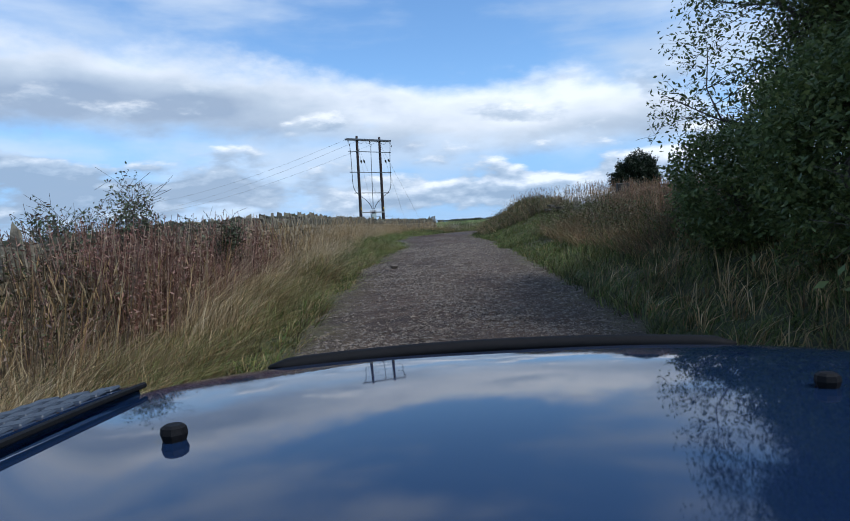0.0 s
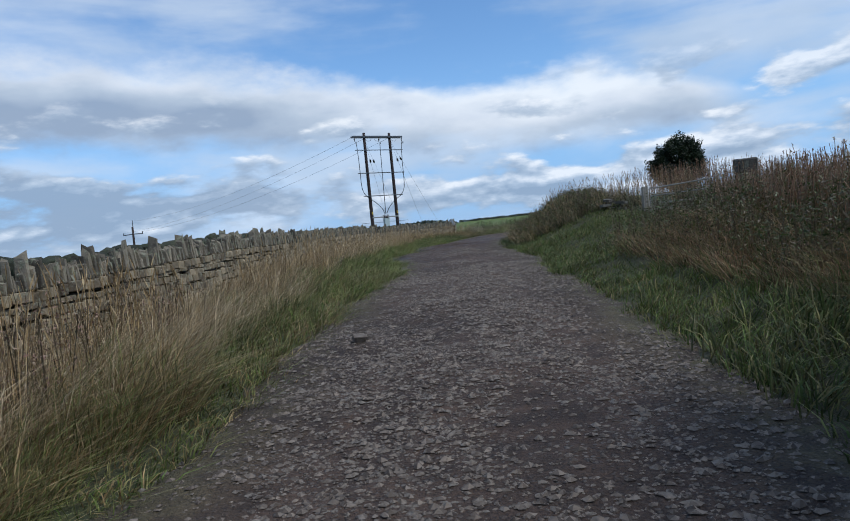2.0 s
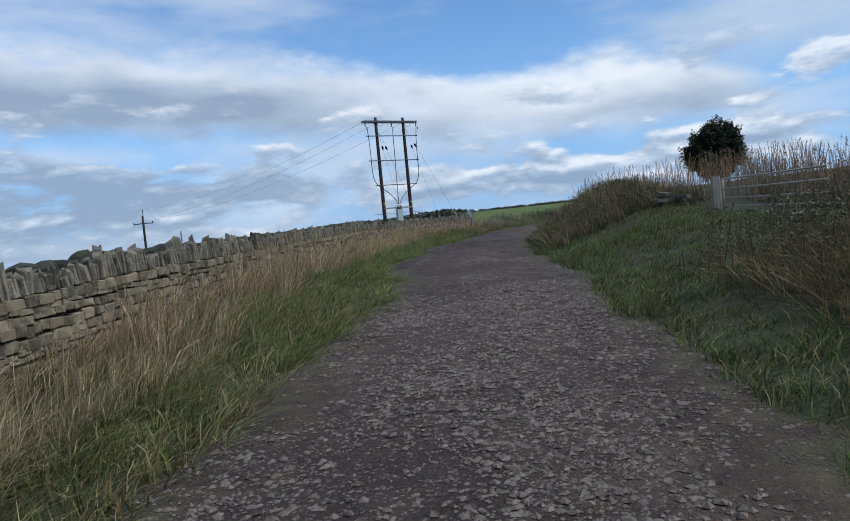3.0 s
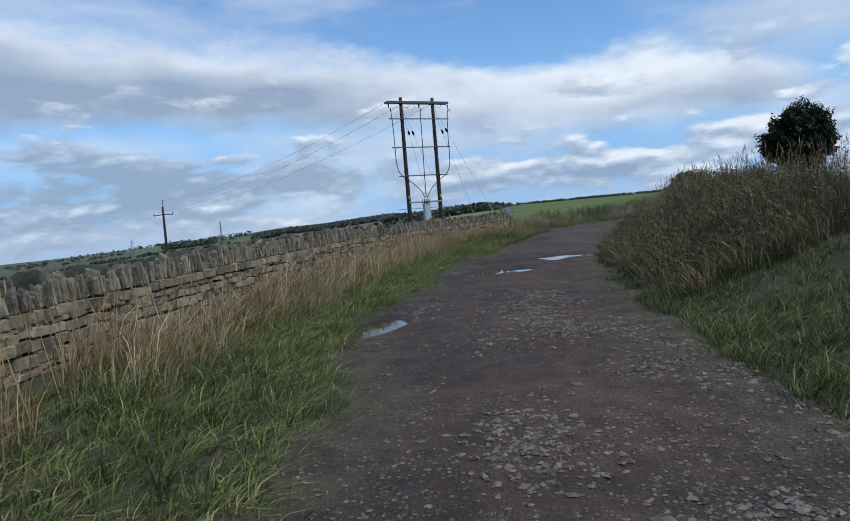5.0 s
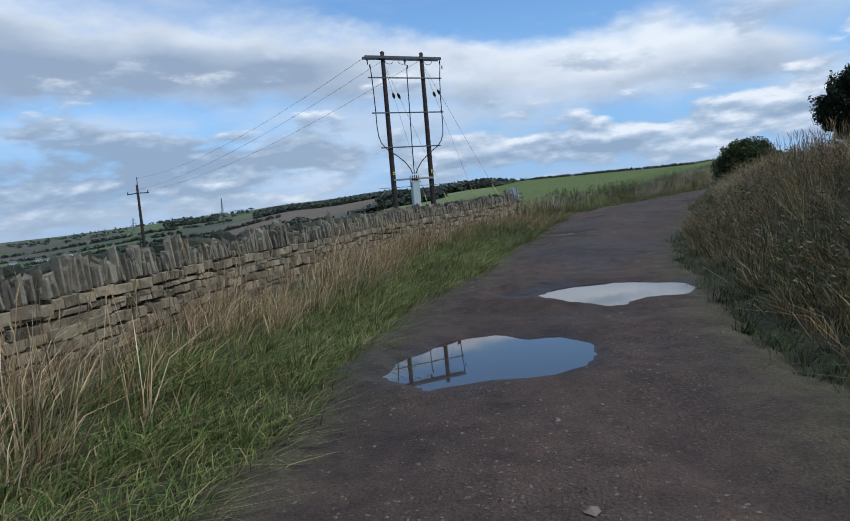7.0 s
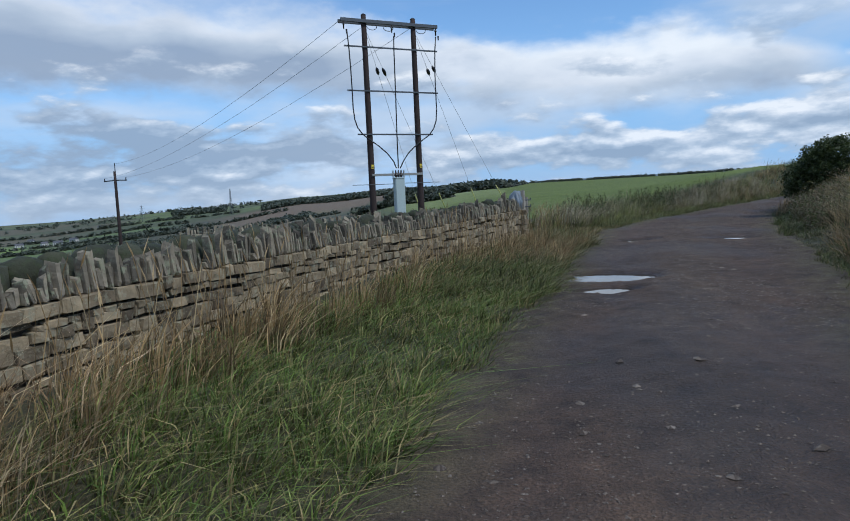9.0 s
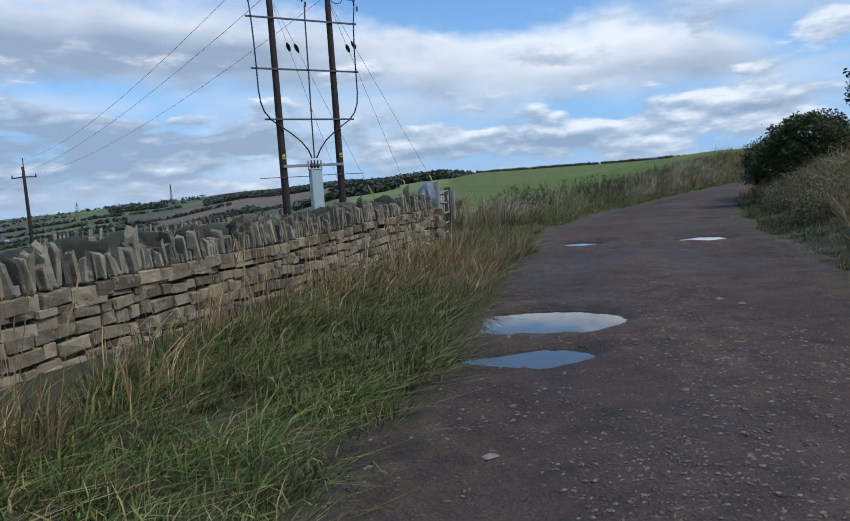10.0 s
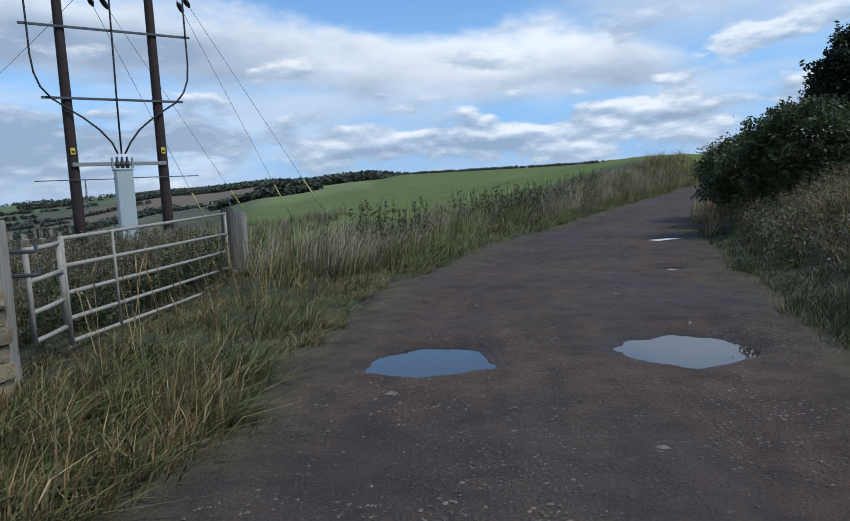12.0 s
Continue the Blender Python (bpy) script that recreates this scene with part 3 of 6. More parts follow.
def wall_frame(y):
    """A place on the wall's road face and the turn of the wall there."""
    a, b = float(wall_x(y - 0.3)), float(wall_x(y + 0.3))
    return float(wall_x(y)), math.atan2(-(b - a), 0.6)


WALL_START, WALL_END, WALL_DEPTH = -4.0, 50.35, 0.46
wall = thing("wall_west", (-4.4, 30, gz(-4.4, 30)), "sandstone dry-stone wall topped with upright coping slabs", "wall", kind="structure")
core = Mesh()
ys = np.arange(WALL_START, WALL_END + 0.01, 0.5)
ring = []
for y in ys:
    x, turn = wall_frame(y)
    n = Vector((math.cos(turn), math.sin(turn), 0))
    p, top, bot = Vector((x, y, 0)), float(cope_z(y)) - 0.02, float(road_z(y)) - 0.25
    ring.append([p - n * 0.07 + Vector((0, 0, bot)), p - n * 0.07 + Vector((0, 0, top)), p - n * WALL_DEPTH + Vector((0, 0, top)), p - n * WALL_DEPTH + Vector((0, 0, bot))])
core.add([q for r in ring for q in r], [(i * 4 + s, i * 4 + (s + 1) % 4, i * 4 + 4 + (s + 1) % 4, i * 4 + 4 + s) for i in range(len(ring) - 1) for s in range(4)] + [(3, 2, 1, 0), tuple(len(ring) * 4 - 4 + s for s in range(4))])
# core colour holds the shade of the open joints
part("core", core, plain("wall_core_shadowed_rubble", (0.055, 0.045, 0.035), 0.95), wall, "rubble core coloured dark for the shade between the stones")


def rough_block(r, jitter, top_jitter=0.0, chamfer=0.16, taper=0.0):
    """A unit stone: its corners knocked off and its faces uneven."""
    bm = bmesh.new()
    bmesh.ops.create_cube(bm, size=1.0)
    bmesh.ops.bevel(bm, geom=bm.edges[:], offset=chamfer * 0.5, segments=1, affect="EDGES")
    narrow, skew, slope = 1 - r.uniform(0.2, 1.0) * taper, r.uniform(-0.25, 0.25) * taper, r.uniform(-0.5, 0.5) * taper
    for v in bm.verts:
        if taper and v.co.z > 0.2:
            v.co.z += slope * v.co.x * 0.5
            v.co.x = v.co.x * narrow + skew
        v.co += Vector([r.uniform(-jitter, jitter) for _ in range(3)])
        if v.co.z > 0.2 and top_jitter:
            v.co.z += top_jitter * (math.sin(v.co.y * 5 + r.random() * 2) * 0.5 + r.uniform(-0.5, 0.5))
    bm.verts.index_update()
    m = Mesh().add([v.co.copy() for v in bm.verts], [[v.index for v in f.verts] for f in bm.faces])
    bm.free()
    return m


rr = random.Random(11)
STONES = [rough_block(rr, 0.050, 0, 0.14) for _ in range(14)]
SLABS = [rough_block(rr, 0.060, 0.22, 0.16, 0.35) for _ in range(24)]
stone_data = [m.data("stone", stone_mat) for m in STONES]
slab_data = [m.data("coping_stone", coping_mat) for m in SLABS]


def lay(kind, shapes, datas, places, near, label):
    """Lays stones: those of the near stretch as parts, the rest as one part."""
    rest, count = Mesh(), 0
    for i, m in places:
        if near(m.translation.y) and count < 300:
            ob = new(kind, datas[i])
            ob.parent, ob.matrix_basis = wall, m
            ob.matrix_parent_inverse = wall.matrix_basis.inverted()
            count += 1
        else:
            rest.add([m @ Vector(v) for v in shapes[i].v], shapes[i].f)
    tagged(part("rest_of_" + kind + "s", rest, datas[0].materials[0], wall, label), kind="stuff")


places = []
y = WALL_START
while y < WALL_END:                               # upright coping slabs
    t = rr.choice((rr.uniform(0.018, 0.028), rr.uniform(0.022, 0.036), rr.uniform(0.030, 0.048)))
    x, turn = wall_frame(y)
    swell = 0.03 * math.sin(y * 3.1) + 0.03 * math.sin(y * 7.7 + 1.0)
    h = swell + rr.choice((rr.uniform(0.10, 0.16), rr.uniform(0.13, 0.20), rr.uniform(0.15, 0.22), rr.uniform(0.20, 0.29)))
    if rr.random() < 0.10:
        h = h + rr.uniform(0.05, 0.10)
    d = rr.uniform(0.08, 0.15)
    z = float(cope_z(y)) + h * 0.5 - 0.015
    n = Vector((math.cos(turn), math.sin(turn), 0))
    p = Vector((x, y, z)) - n * (d * 0.5 - rr.uniform(-0.03, 0.02))
    m = Matrix.LocRotScale(p, Euler((rr.gauss(-0.01, 0.05), rr.gauss(0, 0.05), turn + rr.gauss(0, 0.10))), (d, t, h))
    places.append((rr.randrange(len(SLABS)), m))
    y += t * 1.02 + (rr.uniform(0.02, 0.05) if rr.random() < 0.12 else rr.uniform(0.002, 0.012))
moss_mat = material("mossy_cap_stone", build_rock((0.018, 0.022, 0.011, 1), (0.048, 0.052, 0.028, 1), (0.035, 0.048, 0.016, 1)))
CAPS = []
for _ in range(10):                                # rounded stones lying behind the uprights
    bm = bmesh.new()
    bmesh.ops.create_icosphere(bm, subdivisions=2, radius=0.5)
    off = Vector((rr.uniform(-9, 9), rr.uniform(-9, 9), 0))
    for v in bm.verts:
        v.co = Vector([math.copysign(abs(c * 2) ** 0.7 / 2, c) for c in v.co]) * (1 + 0.28 * noise.noise(v.co * 2.2 + off))
    bm.verts.index_update()
    CAPS.append(Mesh().add([v.co.copy() for v in bm.verts], [[v.index for v in f.verts] for f in bm.faces]))
    bm.free()
cap_data = [m.data("cap_stone", moss_mat, True) for m in CAPS]
caps = []
y = WALL_START
while y < WALL_END - 0.3:
    length, h = rr.uniform(0.20, 0.46), rr.uniform(0.22, 0.34)
    x, turn = wall_frame(y + length / 2)
    n = Vector((math.cos(turn), math.sin(turn), 0))
    p = Vector((x, y + length / 2, float(cope_z(y + length / 2)) + rr.uniform(0.10, 0.135))) - n * rr.uniform(0.27, 0.33)
    caps.append((rr.randrange(len(CAPS)), Matrix.LocRotScale(p, Euler((rr.gauss(0, 0.12), rr.gauss(0, 0.10), turn + rr.gauss(0, 0.1))), (rr.uniform(0.22, 0.32), length * 1.05, h))))
    y += length + (rr.uniform(0.05, 0.30) if rr.random() < 0.3 else 0)
lay("cap_stone", CAPS, cap_data, caps, lambda v: 36.0 < v < 50.0, "dark mossy cap stones along the wall")
lay("coping_stone", SLABS, slab_data, places, lambda v: 38.0 < v < 50.0, "upright coping slabs along the wall")

places = []
drop = 0.0
for course in range(14):                           # coursed face stones
    tier = rr.choice((0.055, 0.070, 0.085, 0.105))
    y = WALL_START + rr.uniform(0, 0.3)
    while y < WALL_END:
        length = rr.choice((rr.uniform(0.07, 0.13), rr.uniform(0.11, 0.20), rr.uniform(0.16, 0.30)))
        if y + length > WALL_END + 0.05:
            length = max(WALL_END + 0.05 - y, 0.1)
        wob = 0.018 * math.sin(y * 0.9 + course * 0.2) + 0.012 * math.sin(y * 2.7 + course * 1.9)
        mid = y + length / 2
        top = float(cope_z(mid)) - 0.02 - drop + wob * min(course, 1)
        h = tier * rr.uniform(0.84, 1.0)
        low = float(road_z(mid)) + 0.16
        if top > low:
            x, turn = wall_frame(mid)
            n = Vector((math.cos(turn), math.sin(turn), 0))
            out = rr.uniform(-0.014, 0.008) + (0.010 if course == 0 else 0)
            p = Vector((x, mid, top - tier / 2 + rr.gauss(0, 0.008))) - n * (0.10 - out)
            places.append((rr.randrange(len(STONES)), Matrix.LocRotScale(p, Euler((rr.gauss(0, 0.03), rr.gauss(0, 0.03), turn + rr.gauss(0, 0.025))), (0.22, length * 1.0, h))))
        y += length + rr.uniform(0.002, 0.010)
    drop += tier
lay("stone", STONES, stone_data, places, lambda v: 45.6 < v, "coursed sandstone blocks of the wall")
# squared end of the wall
for i in range(7):
    z = 0.92 - i * 0.115
    ob = new("stone", stone_data[i])
    ob.parent = wall
    ob.matrix_parent_inverse = wall.matrix_basis.inverted()
    ob.matrix_basis = Matrix.LocRotScale((-2.14 - 0.02 * (i % 2), 50.42, z), Euler((0, 0, -0.25 + rr.gauss(0, 0.04))), (0.46, 0.26, 0.11))


fw = thing("wall_field", (-14.5, 64.0, gz(-14.5, 64.0)), "low field wall with upright coping beyond the first wall", "wall", kind="structure")
fa, fb = Vector((-17.5, 60.5, 0)), Vector((-10.8, 66.6, 0))
fdir = (fb - fa).normalized()
cop, base_m = Mesh(), Mesh()
f = 0.0
while f < (fb - fa).length:
    p = fa + fdir * f
    g = gz(p.x, p.y)
    h, t = rr.uniform(0.15, 0.34), rr.uniform(0.06, 0.14)
    m = Matrix.LocRotScale((p.x, p.y, g + 0.45 + h / 2), Euler((rr.gauss(0, 0.08), 0, math.atan2(fdir.y, fdir.x) - math.pi / 2)), (0.3, t, h))
    i = rr.randrange(len(SLABS))
    cop.add([m @ Vector(v) for v in SLABS[i].v], SLABS[i].f)
    for c in range(3):
        m = Matrix.LocRotScale((p.x, p.y, g + 0.08 + c * 0.15), Euler((0, 0, math.atan2(fdir.y, fdir.x) - math.pi / 2 + rr.gauss(0, 0.05))), (0.42, 0.26, 0.16))
        base_m.add([m @ Vector(v) for v in STONES[c].v], STONES[c].f)
    f += t + rr.uniform(0.0, 0.22)
tagged(part("coping", cop, coping_mat, fw, "upright slabs along the wall top"), kind="stuff")
tagged(part("courses", base_m, coping_mat, fw, "rough stone courses"), kind="stuff")


# ---- field gate beside the wall's end ----
def post(name, at, h, w, d, mat, label, lean=(0, 0), turn=0.0):
    base = gz(at[0], at[1]) - 0.15
    t = thing(name, (at[0], at[1], base), label, "gate post")
    m = Mesh()
    n = 7
    rows = []
    for i in range(n):
        f = i / (n - 1)
        s = 1 - 0.10 * f
        c = Vector((lean[0] * f, lean[1] * f, h * f))
        k = 0.22
        o = [(-1, -1 + k), (-1 + k, -1), (1 - k, -1), (1, -1 + k), (1, 1 - k), (1 - k, 1), (-1 + k, 1), (-1, 1 - k)]
        rows.append([c + Vector((u * w / 2 * s + rr.uniform(-0.006, 0.006), v * d / 2 * s + rr.uniform(-0.006, 0.006), 0.02 * math.sin(u * 3 + v) * (i == n - 1))) for u, v in o])
    verts = [q for r in rows for q in r]
    faces = [(i * 8 + s, i * 8 + (s + 1) % 8, i * 8 + 8 + (s + 1) % 8, i * 8 + 8 + s) for i in range(n - 1) for s in range(8)] + [tuple(range(8))[::-1], tuple((n - 1) * 8 + s for s in range(8))]
    m.add(verts, faces)
    ob = part("shaft", m, mat, t)
    ob.matrix_basis = pose(*t.matrix_basis.translation, 0, 0, turn)
    return t


near_post = post("gate_post", (-2.06, 50.62), 1.42 + 0.15 - gz(-2.06, 50.62), 0.14, 0.15, grey_timber, "weathered grey timber gate post at the wall end", (0.03, -0.02))
for z in (1.04, 1.20):
    hook = Mesh()
    hook.tube([(-2.07, 50.70, z), (-1.88, 50.72, z), (-1.84, 50.74, z), (-1.84, 50.75, z + 0.05)], 0.014, 6)
    part("hinge_pin", hook, dark_steel, near_post, "dark iron hinge pin")
post("gate_post", (-2.42, 56.38), 1.30 + 0.15 - gz(-2.42, 56.38), 0.17, 0.16, dark_timber, "dark timber gate post beside a paler one")
post("gate_post", (-2.40, 56.78), 1.22 + 0.15 - gz(-2.40, 56.78), 0.24, 0.20, grey_timber, "pale timber gate post behind the dark one", (0.02, 0.02))


def gate_leaf(name, a, b, bars, label, stiles=(True, True), braces=(), r=0.018):
    """A tubular gate from a to b, bars: heights of each bar at both ends."""
    t = thing(name, (a[0], a[1], min(min(p) for p in bars)), label, "gate")
    va, vb = Vector((*a, 0)), Vector((*b, 0))
    for z0, z1 in bars:
        m = Mesh().tube([va + Vector((0, 0, z0)), (va + vb) / 2 + Vector((0, 0, (z0 + z1) / 2 - 0.004)), vb + Vector((0, 0, z1))], r, 8)
        part("bar", m, gate_steel, t, smooth=True)
    for end, on, k in ((va, stiles[0], 0), (vb, stiles[1], 1)):
        if on:
            zs = [p[k] for p in bars]
            part("stile", Mesh().tube([end + Vector((0, 0, min(zs) - 0.03)), end + Vector((0, 0, max(zs) + 0.02))], r * 1.1, 8), gate_steel, t, smooth=True)
    for f0, f1 in braces:
        zs0 = [p[0] + (p[1] - p[0]) * f0 for p in bars]
        zs1 = [p[0] + (p[1] - p[0]) * f1 for p in bars]
        part("brace", Mesh().tube([va.lerp(vb, f0) + Vector((0.02, 0, min(zs0))), va.lerp(vb, f1) + Vector((0.02, 0, max(zs1)))], r * 0.7, 6), gate_steel, t, smooth=True)
    return t


gate_leaf("gate", (-2.03, 51.36), (-2.40, 56.22), [(1.24, 1.23), (1.03, 0.93), (0.82, 0.67), (0.62, 0.42), (0.44, 0.18)], "long galvanised five-bar field gate, closed", braces=((0.18, 0.18),))
short_leaf = gate_leaf("gate", (-1.98, 50.84), (-2.02, 51.30), [(1.20, 1.21), (0.98, 1.00), (0.76, 0.78), (0.56, 0.57)], "short galvanised gate leaf hung on the wall-end post", braces=())
latch = Mesh().tube([(-2.00, 51.28, 1.00), (-2.05, 51.34, 0.96), (-2.02, 51.38, 1.00)], 0.016, 6)
part("chain", latch, dark_steel, short_leaf, "dark chain holding both leaves")

# plastic sheet tied over the post and wall end
bm = bmesh.new()
bmesh.ops.create_icosphere(bm, subdivisions=4, radius=1.0)
for v in bm.verts:
    p = v.co.copy()
    q = Vector((p.x * 0.15, p.y * 0.20, p.z * 0.26))
    f = noise.fractal(p * 1.6, 1.0, 2.0, 4) * 0.05
    fold = 0.022 * math.sin(math.atan2(p.y, p.x) * 9 + p.z * 2) * (1 - max(p.z, 0))
    v.co = q * (1 + f * 4) + p * fold
bm.verts.index_update()
m = Mesh().add([v.co.copy() for v in bm.verts], [[v.index for v in f.verts] for f in bm.faces])
bm.free()
sheet = tagged(new("plastic_sheet", m.data("plastic_sheet", sacking, True)), "crumpled grey-blue plastic sheet tied over the wall end", "sheet")
sheet.location = (-2.16, 50.44, 1.17)


# ---- twin-pole transformer ----
PL, PR = Vector((-10.60, 66.84, 0)), Vector((-8.515, 68.55, 0))
ACROSS = (PR - PL).normalized()
FRONT = Vector((ACROSS.y, -ACROSS.x, 0))          # towards the track
SPAN = (PR - PL).length
hz = min(gz(PL.x, PL.y), gz(PR.x, PR.y))
hpole = thing("power_pole", (*((PL + PR) / 2).xy, hz), "twin creosoted timber poles carrying a pole-mounted transformer and cables", "power pole")


def on(f, z, out=0.0):
    """A point on the frame: f 0 at one pole and 1 at the other."""
    return PL + ACROSS * (SPAN * f) + FRONT * out + Vector((0, 0, z))


for p in (PL, PR):
    g = gz(p.x, p.y) - 0.4
    part("pole", Mesh().tube([p + Vector((0, 0, z)) for z in np.linspace(g, 10.46, 9)], list(np.linspace(0.175, 0.125, 9)), 14), pole_timber, hpole, "dark creosoted timber pole", True)
    part("pole_cap", Mesh().tube([p + Vector((0, 0, 10.46)), p + Vector((0, 0, 10.52))], [0.135, 0.05], 12), dark_steel, hpole)


def bar(name, f0, f1, z, w, h, out, mat, label=""):
    a, b = on(f0, z, out), on(f1, z, out)
    m = Mesh()
    l = (b - a).length
    tr = Matrix.Translation((a + b) / 2) @ Matrix.Rotation(math.atan2(ACROSS.y, ACROSS.x), 4, "Z")
    m.box((-l / 2, -w / 2, -h / 2), (l / 2, w / 2, h / 2), tr, 0.008)
    return part(name, m, mat, hpole, label)


bar("crossarm", -0.47, 1.48, 10.12, 0.10, 0.17, 0.19, dark_steel, "steel crossarm at the pole tops")
bar("crossarm", -0.47, 1.48, 10.12, 0.10, 0.17, -0.19, dark_steel)
for z, f0, f1 in ((8.89, -0.43, 1.46), (6.77, -0.41, 1.44), (4.65, -0.26, 1.29)):
    bar("cross_bar", f0, f1, z, 0.05, 0.075, 0.17, dark_steel)
bar("support_channel", -0.02, 1.02, 2.64, 0.10, 0.12, 0.18, steel, "galvanised channel carrying the transformer")
bar("anti_climb_rail", -0.42, 0.60, 2.17, 0.025, 0.03, 0.20, dark_steel)
bar("anti_climb_rail", 0.42, 1.40, 2.19, 0.025, 0.03, 0.22, dark_steel)
for f in (-0.42, 0.52, 1.44):
    part("insulator", Mesh().tube([on(f, 10.02, 0.2), on(f, 9.95, 0.2), on(f, 9.94, 0.2), on(f, 9.88, 0.2), on(f, 9.87, 0.2), on(f, 9.66, 0.2)], [0.03, 0.03, 0.06, 0.06, 0.035, 0.03], 10), ceramic, hpole, "brown porcelain insulator", True)
    part("arrester", Mesh().tube([on(f + 0.05, 9.66, 0.21), on(f + 0.05, 9.45, 0.21)], [0.045, 0.03], 8), ceramic, hpole)
for f in (0.12, 0.45, 1.12):
    pts = [on(f + 0.10 * math.cos(a), 9.88 + 0.17 * math.sin(a), 0.22) for a in np.linspace(math.pi, 2.1 * math.pi, 10)]
    part("jumper", Mesh().tube(pts, 0.016, 5), cable_rubber, hpole)
curves_f = {"l": [(-0.37, 9.6), (-0.35, 8.89), (-0.335, 7.8), (-0.33, 6.77), (-0.33, 5.9), (-0.31, 5.35), (-0.26, 4.95), (-0.16, 4.62), (-0.02, 4.35), (0.14, 4.06), (0.30, 3.70), (0.42, 3.30), (0.47, 2.95)],
            "r": [(1.43, 9.6), (1.40, 8.89), (1.38, 7.8), (1.38, 6.77), (1.38, 5.9), (1.36, 5.35), (1.30, 4.95), (1.20, 4.62), (1.05, 4.36), (0.90, 4.08), (0.74, 3.72), (0.62, 3.30), (0.55, 2.95)],
            "m": [(0.55, 9.5), (0.54, 8.89), (0.53, 6.77), (0.515, 4.65), (0.51, 2.95)]}
for pts in curves_f.values():
    part("cable", Mesh().tube([on(f, z, 0.24) for f, z in pts], 0.030, 8), cable_rubber, hpole, "thick black insulated cable", True)
# transformer box
tb = Mesh()
tm = Matrix.Translation(on(0.51, 0, 0.22)) @ Matrix.Rotation(math.atan2(ACROSS.y, ACROSS.x), 4, "Z")
tb.box((-0.26, -0.17, hz + 0.1), (0.26, 0.17, 2.44), tm, 0.03)
tx = part("transformer", tb, cabinet_paint, hpole, "pale grey-green painted transformer housing")
lid = Mesh().box((-0.285, -0.19, 2.43), (0.285, 0.19, 2.49), tm, 0.015)
part("lid", lid, cabinet_paint, tx)
for f in (-0.15, 0.0, 0.15):
    bush = Mesh().tube([tm @ Vector((f, 0, z)) for z in (2.48, 2.56, 2.57, 2.64, 2.65, 2.72, 2.73, 2.86)], [0.06, 0.06, 0.085, 0.085, 0.06, 0.06, 0.045, 0.03], 10)
    part("bushing", bush, ceramic, tx, "brown porcelain bushing", True)
for k in (-0.30, 0.30):
    part("bracket", Mesh().box((k - 0.03, -0.03, 2.50), (k + 0.03, 0.03, 2.84), tm, 0.005), steel, hpole)
for f in (0.0, 1.0):
    c = on(f, 3.05, 0.17)
    m = Mesh()
    m.box((-0.065, -0.012, -0.10), (0.065, 0.012, 0.10), Matrix.Translation(c) @ Matrix.Rotation(math.atan2(ACROSS.y, ACROSS.x), 4, "Z"), 0.004)
    plate = part("warning_plate", m, yellow, hpole, "small yellow warning plate")
    m = Mesh().box((-0.04, -0.003, -0.03), (0.04, 0.003, 0.03), Matrix.Translation(c + FRONT * 0.014 - Vector((0, 0, 0.02))) @ Matrix.Rotation(math.atan2(ACROSS.y, ACROSS.x), 4, "Z"))
    part("printed_panel", m, black_plastic, plate)
# stays with strain insulators and guards
for p, anchor in ((PL, (-10.6, 78.2)), (PL, (-9.2, 80.5)), (PR, (-6.9, 79.5)), (PR, (-4.7, 77.0))):
    a = p + Vector((0, 0, 9.9))
    b = Vector((*anchor, gz(*anchor)))
    st = part("stay_wire", Mesh().tube([a, a.lerp(b, 0.5), b], 0.009, 5), wire_mat, hpole)
    q0, q1 = a.lerp(b, 0.165), a.lerp(b, 0.195)
    part("stay_insulator", Mesh().tube([q0, q0.lerp(q1, 0.3), q0.lerp(q1, 0.7), q1], [0.04, 0.09, 0.09, 0.04], 10), ceramic, st, "dark round stay insulator", True)
    part("stay_guard", Mesh().tube([b, b.lerp(a, 0.17)], 0.032, 7), stay_yellow, st, "faded yellow stay guard", True)

# ---- second pole down the field, and the lines to it ----
fp = Vector((-62.8, 116.7, 0))
fg = gz(fp.x, fp.y)
far_pole = thing("power_pole", (fp.x, fp.y, fg), "single dark timber pole with one crossarm in the field", "power pole")
part("pole", Mesh().tube([fp + Vector((0, 0, z)) for z in np.linspace(fg - 0.4, 7.2, 6)], list(np.linspace(0.26, 0.17, 6)), 10), pole_timber, far_pole, smooth=True)
part("spike", Mesh().tube([fp + Vector((0.1, 0, 7.0)), fp + Vector((0.1, 0, 8.35))], 0.06, 6), dark_steel, far_pole)
part("crossarm", Mesh().tube([fp + Vector((-2.0, 0.3, 5.86)), fp + Vector((0, 0, 5.95)), fp + Vector((2.0, -0.3, 5.86))], 0.08, 6), dark_steel, far_pole)
for dx_ in (-1.9, 1.9):
    part("insulator", Mesh().tube([fp + Vector((dx_, -0.28 * dx_ / 1.9, 5.9)), fp + Vector((dx_, -0.28 * dx_ / 1.9, 6.25))], [0.10, 0.06], 8), ceramic, far_pole)
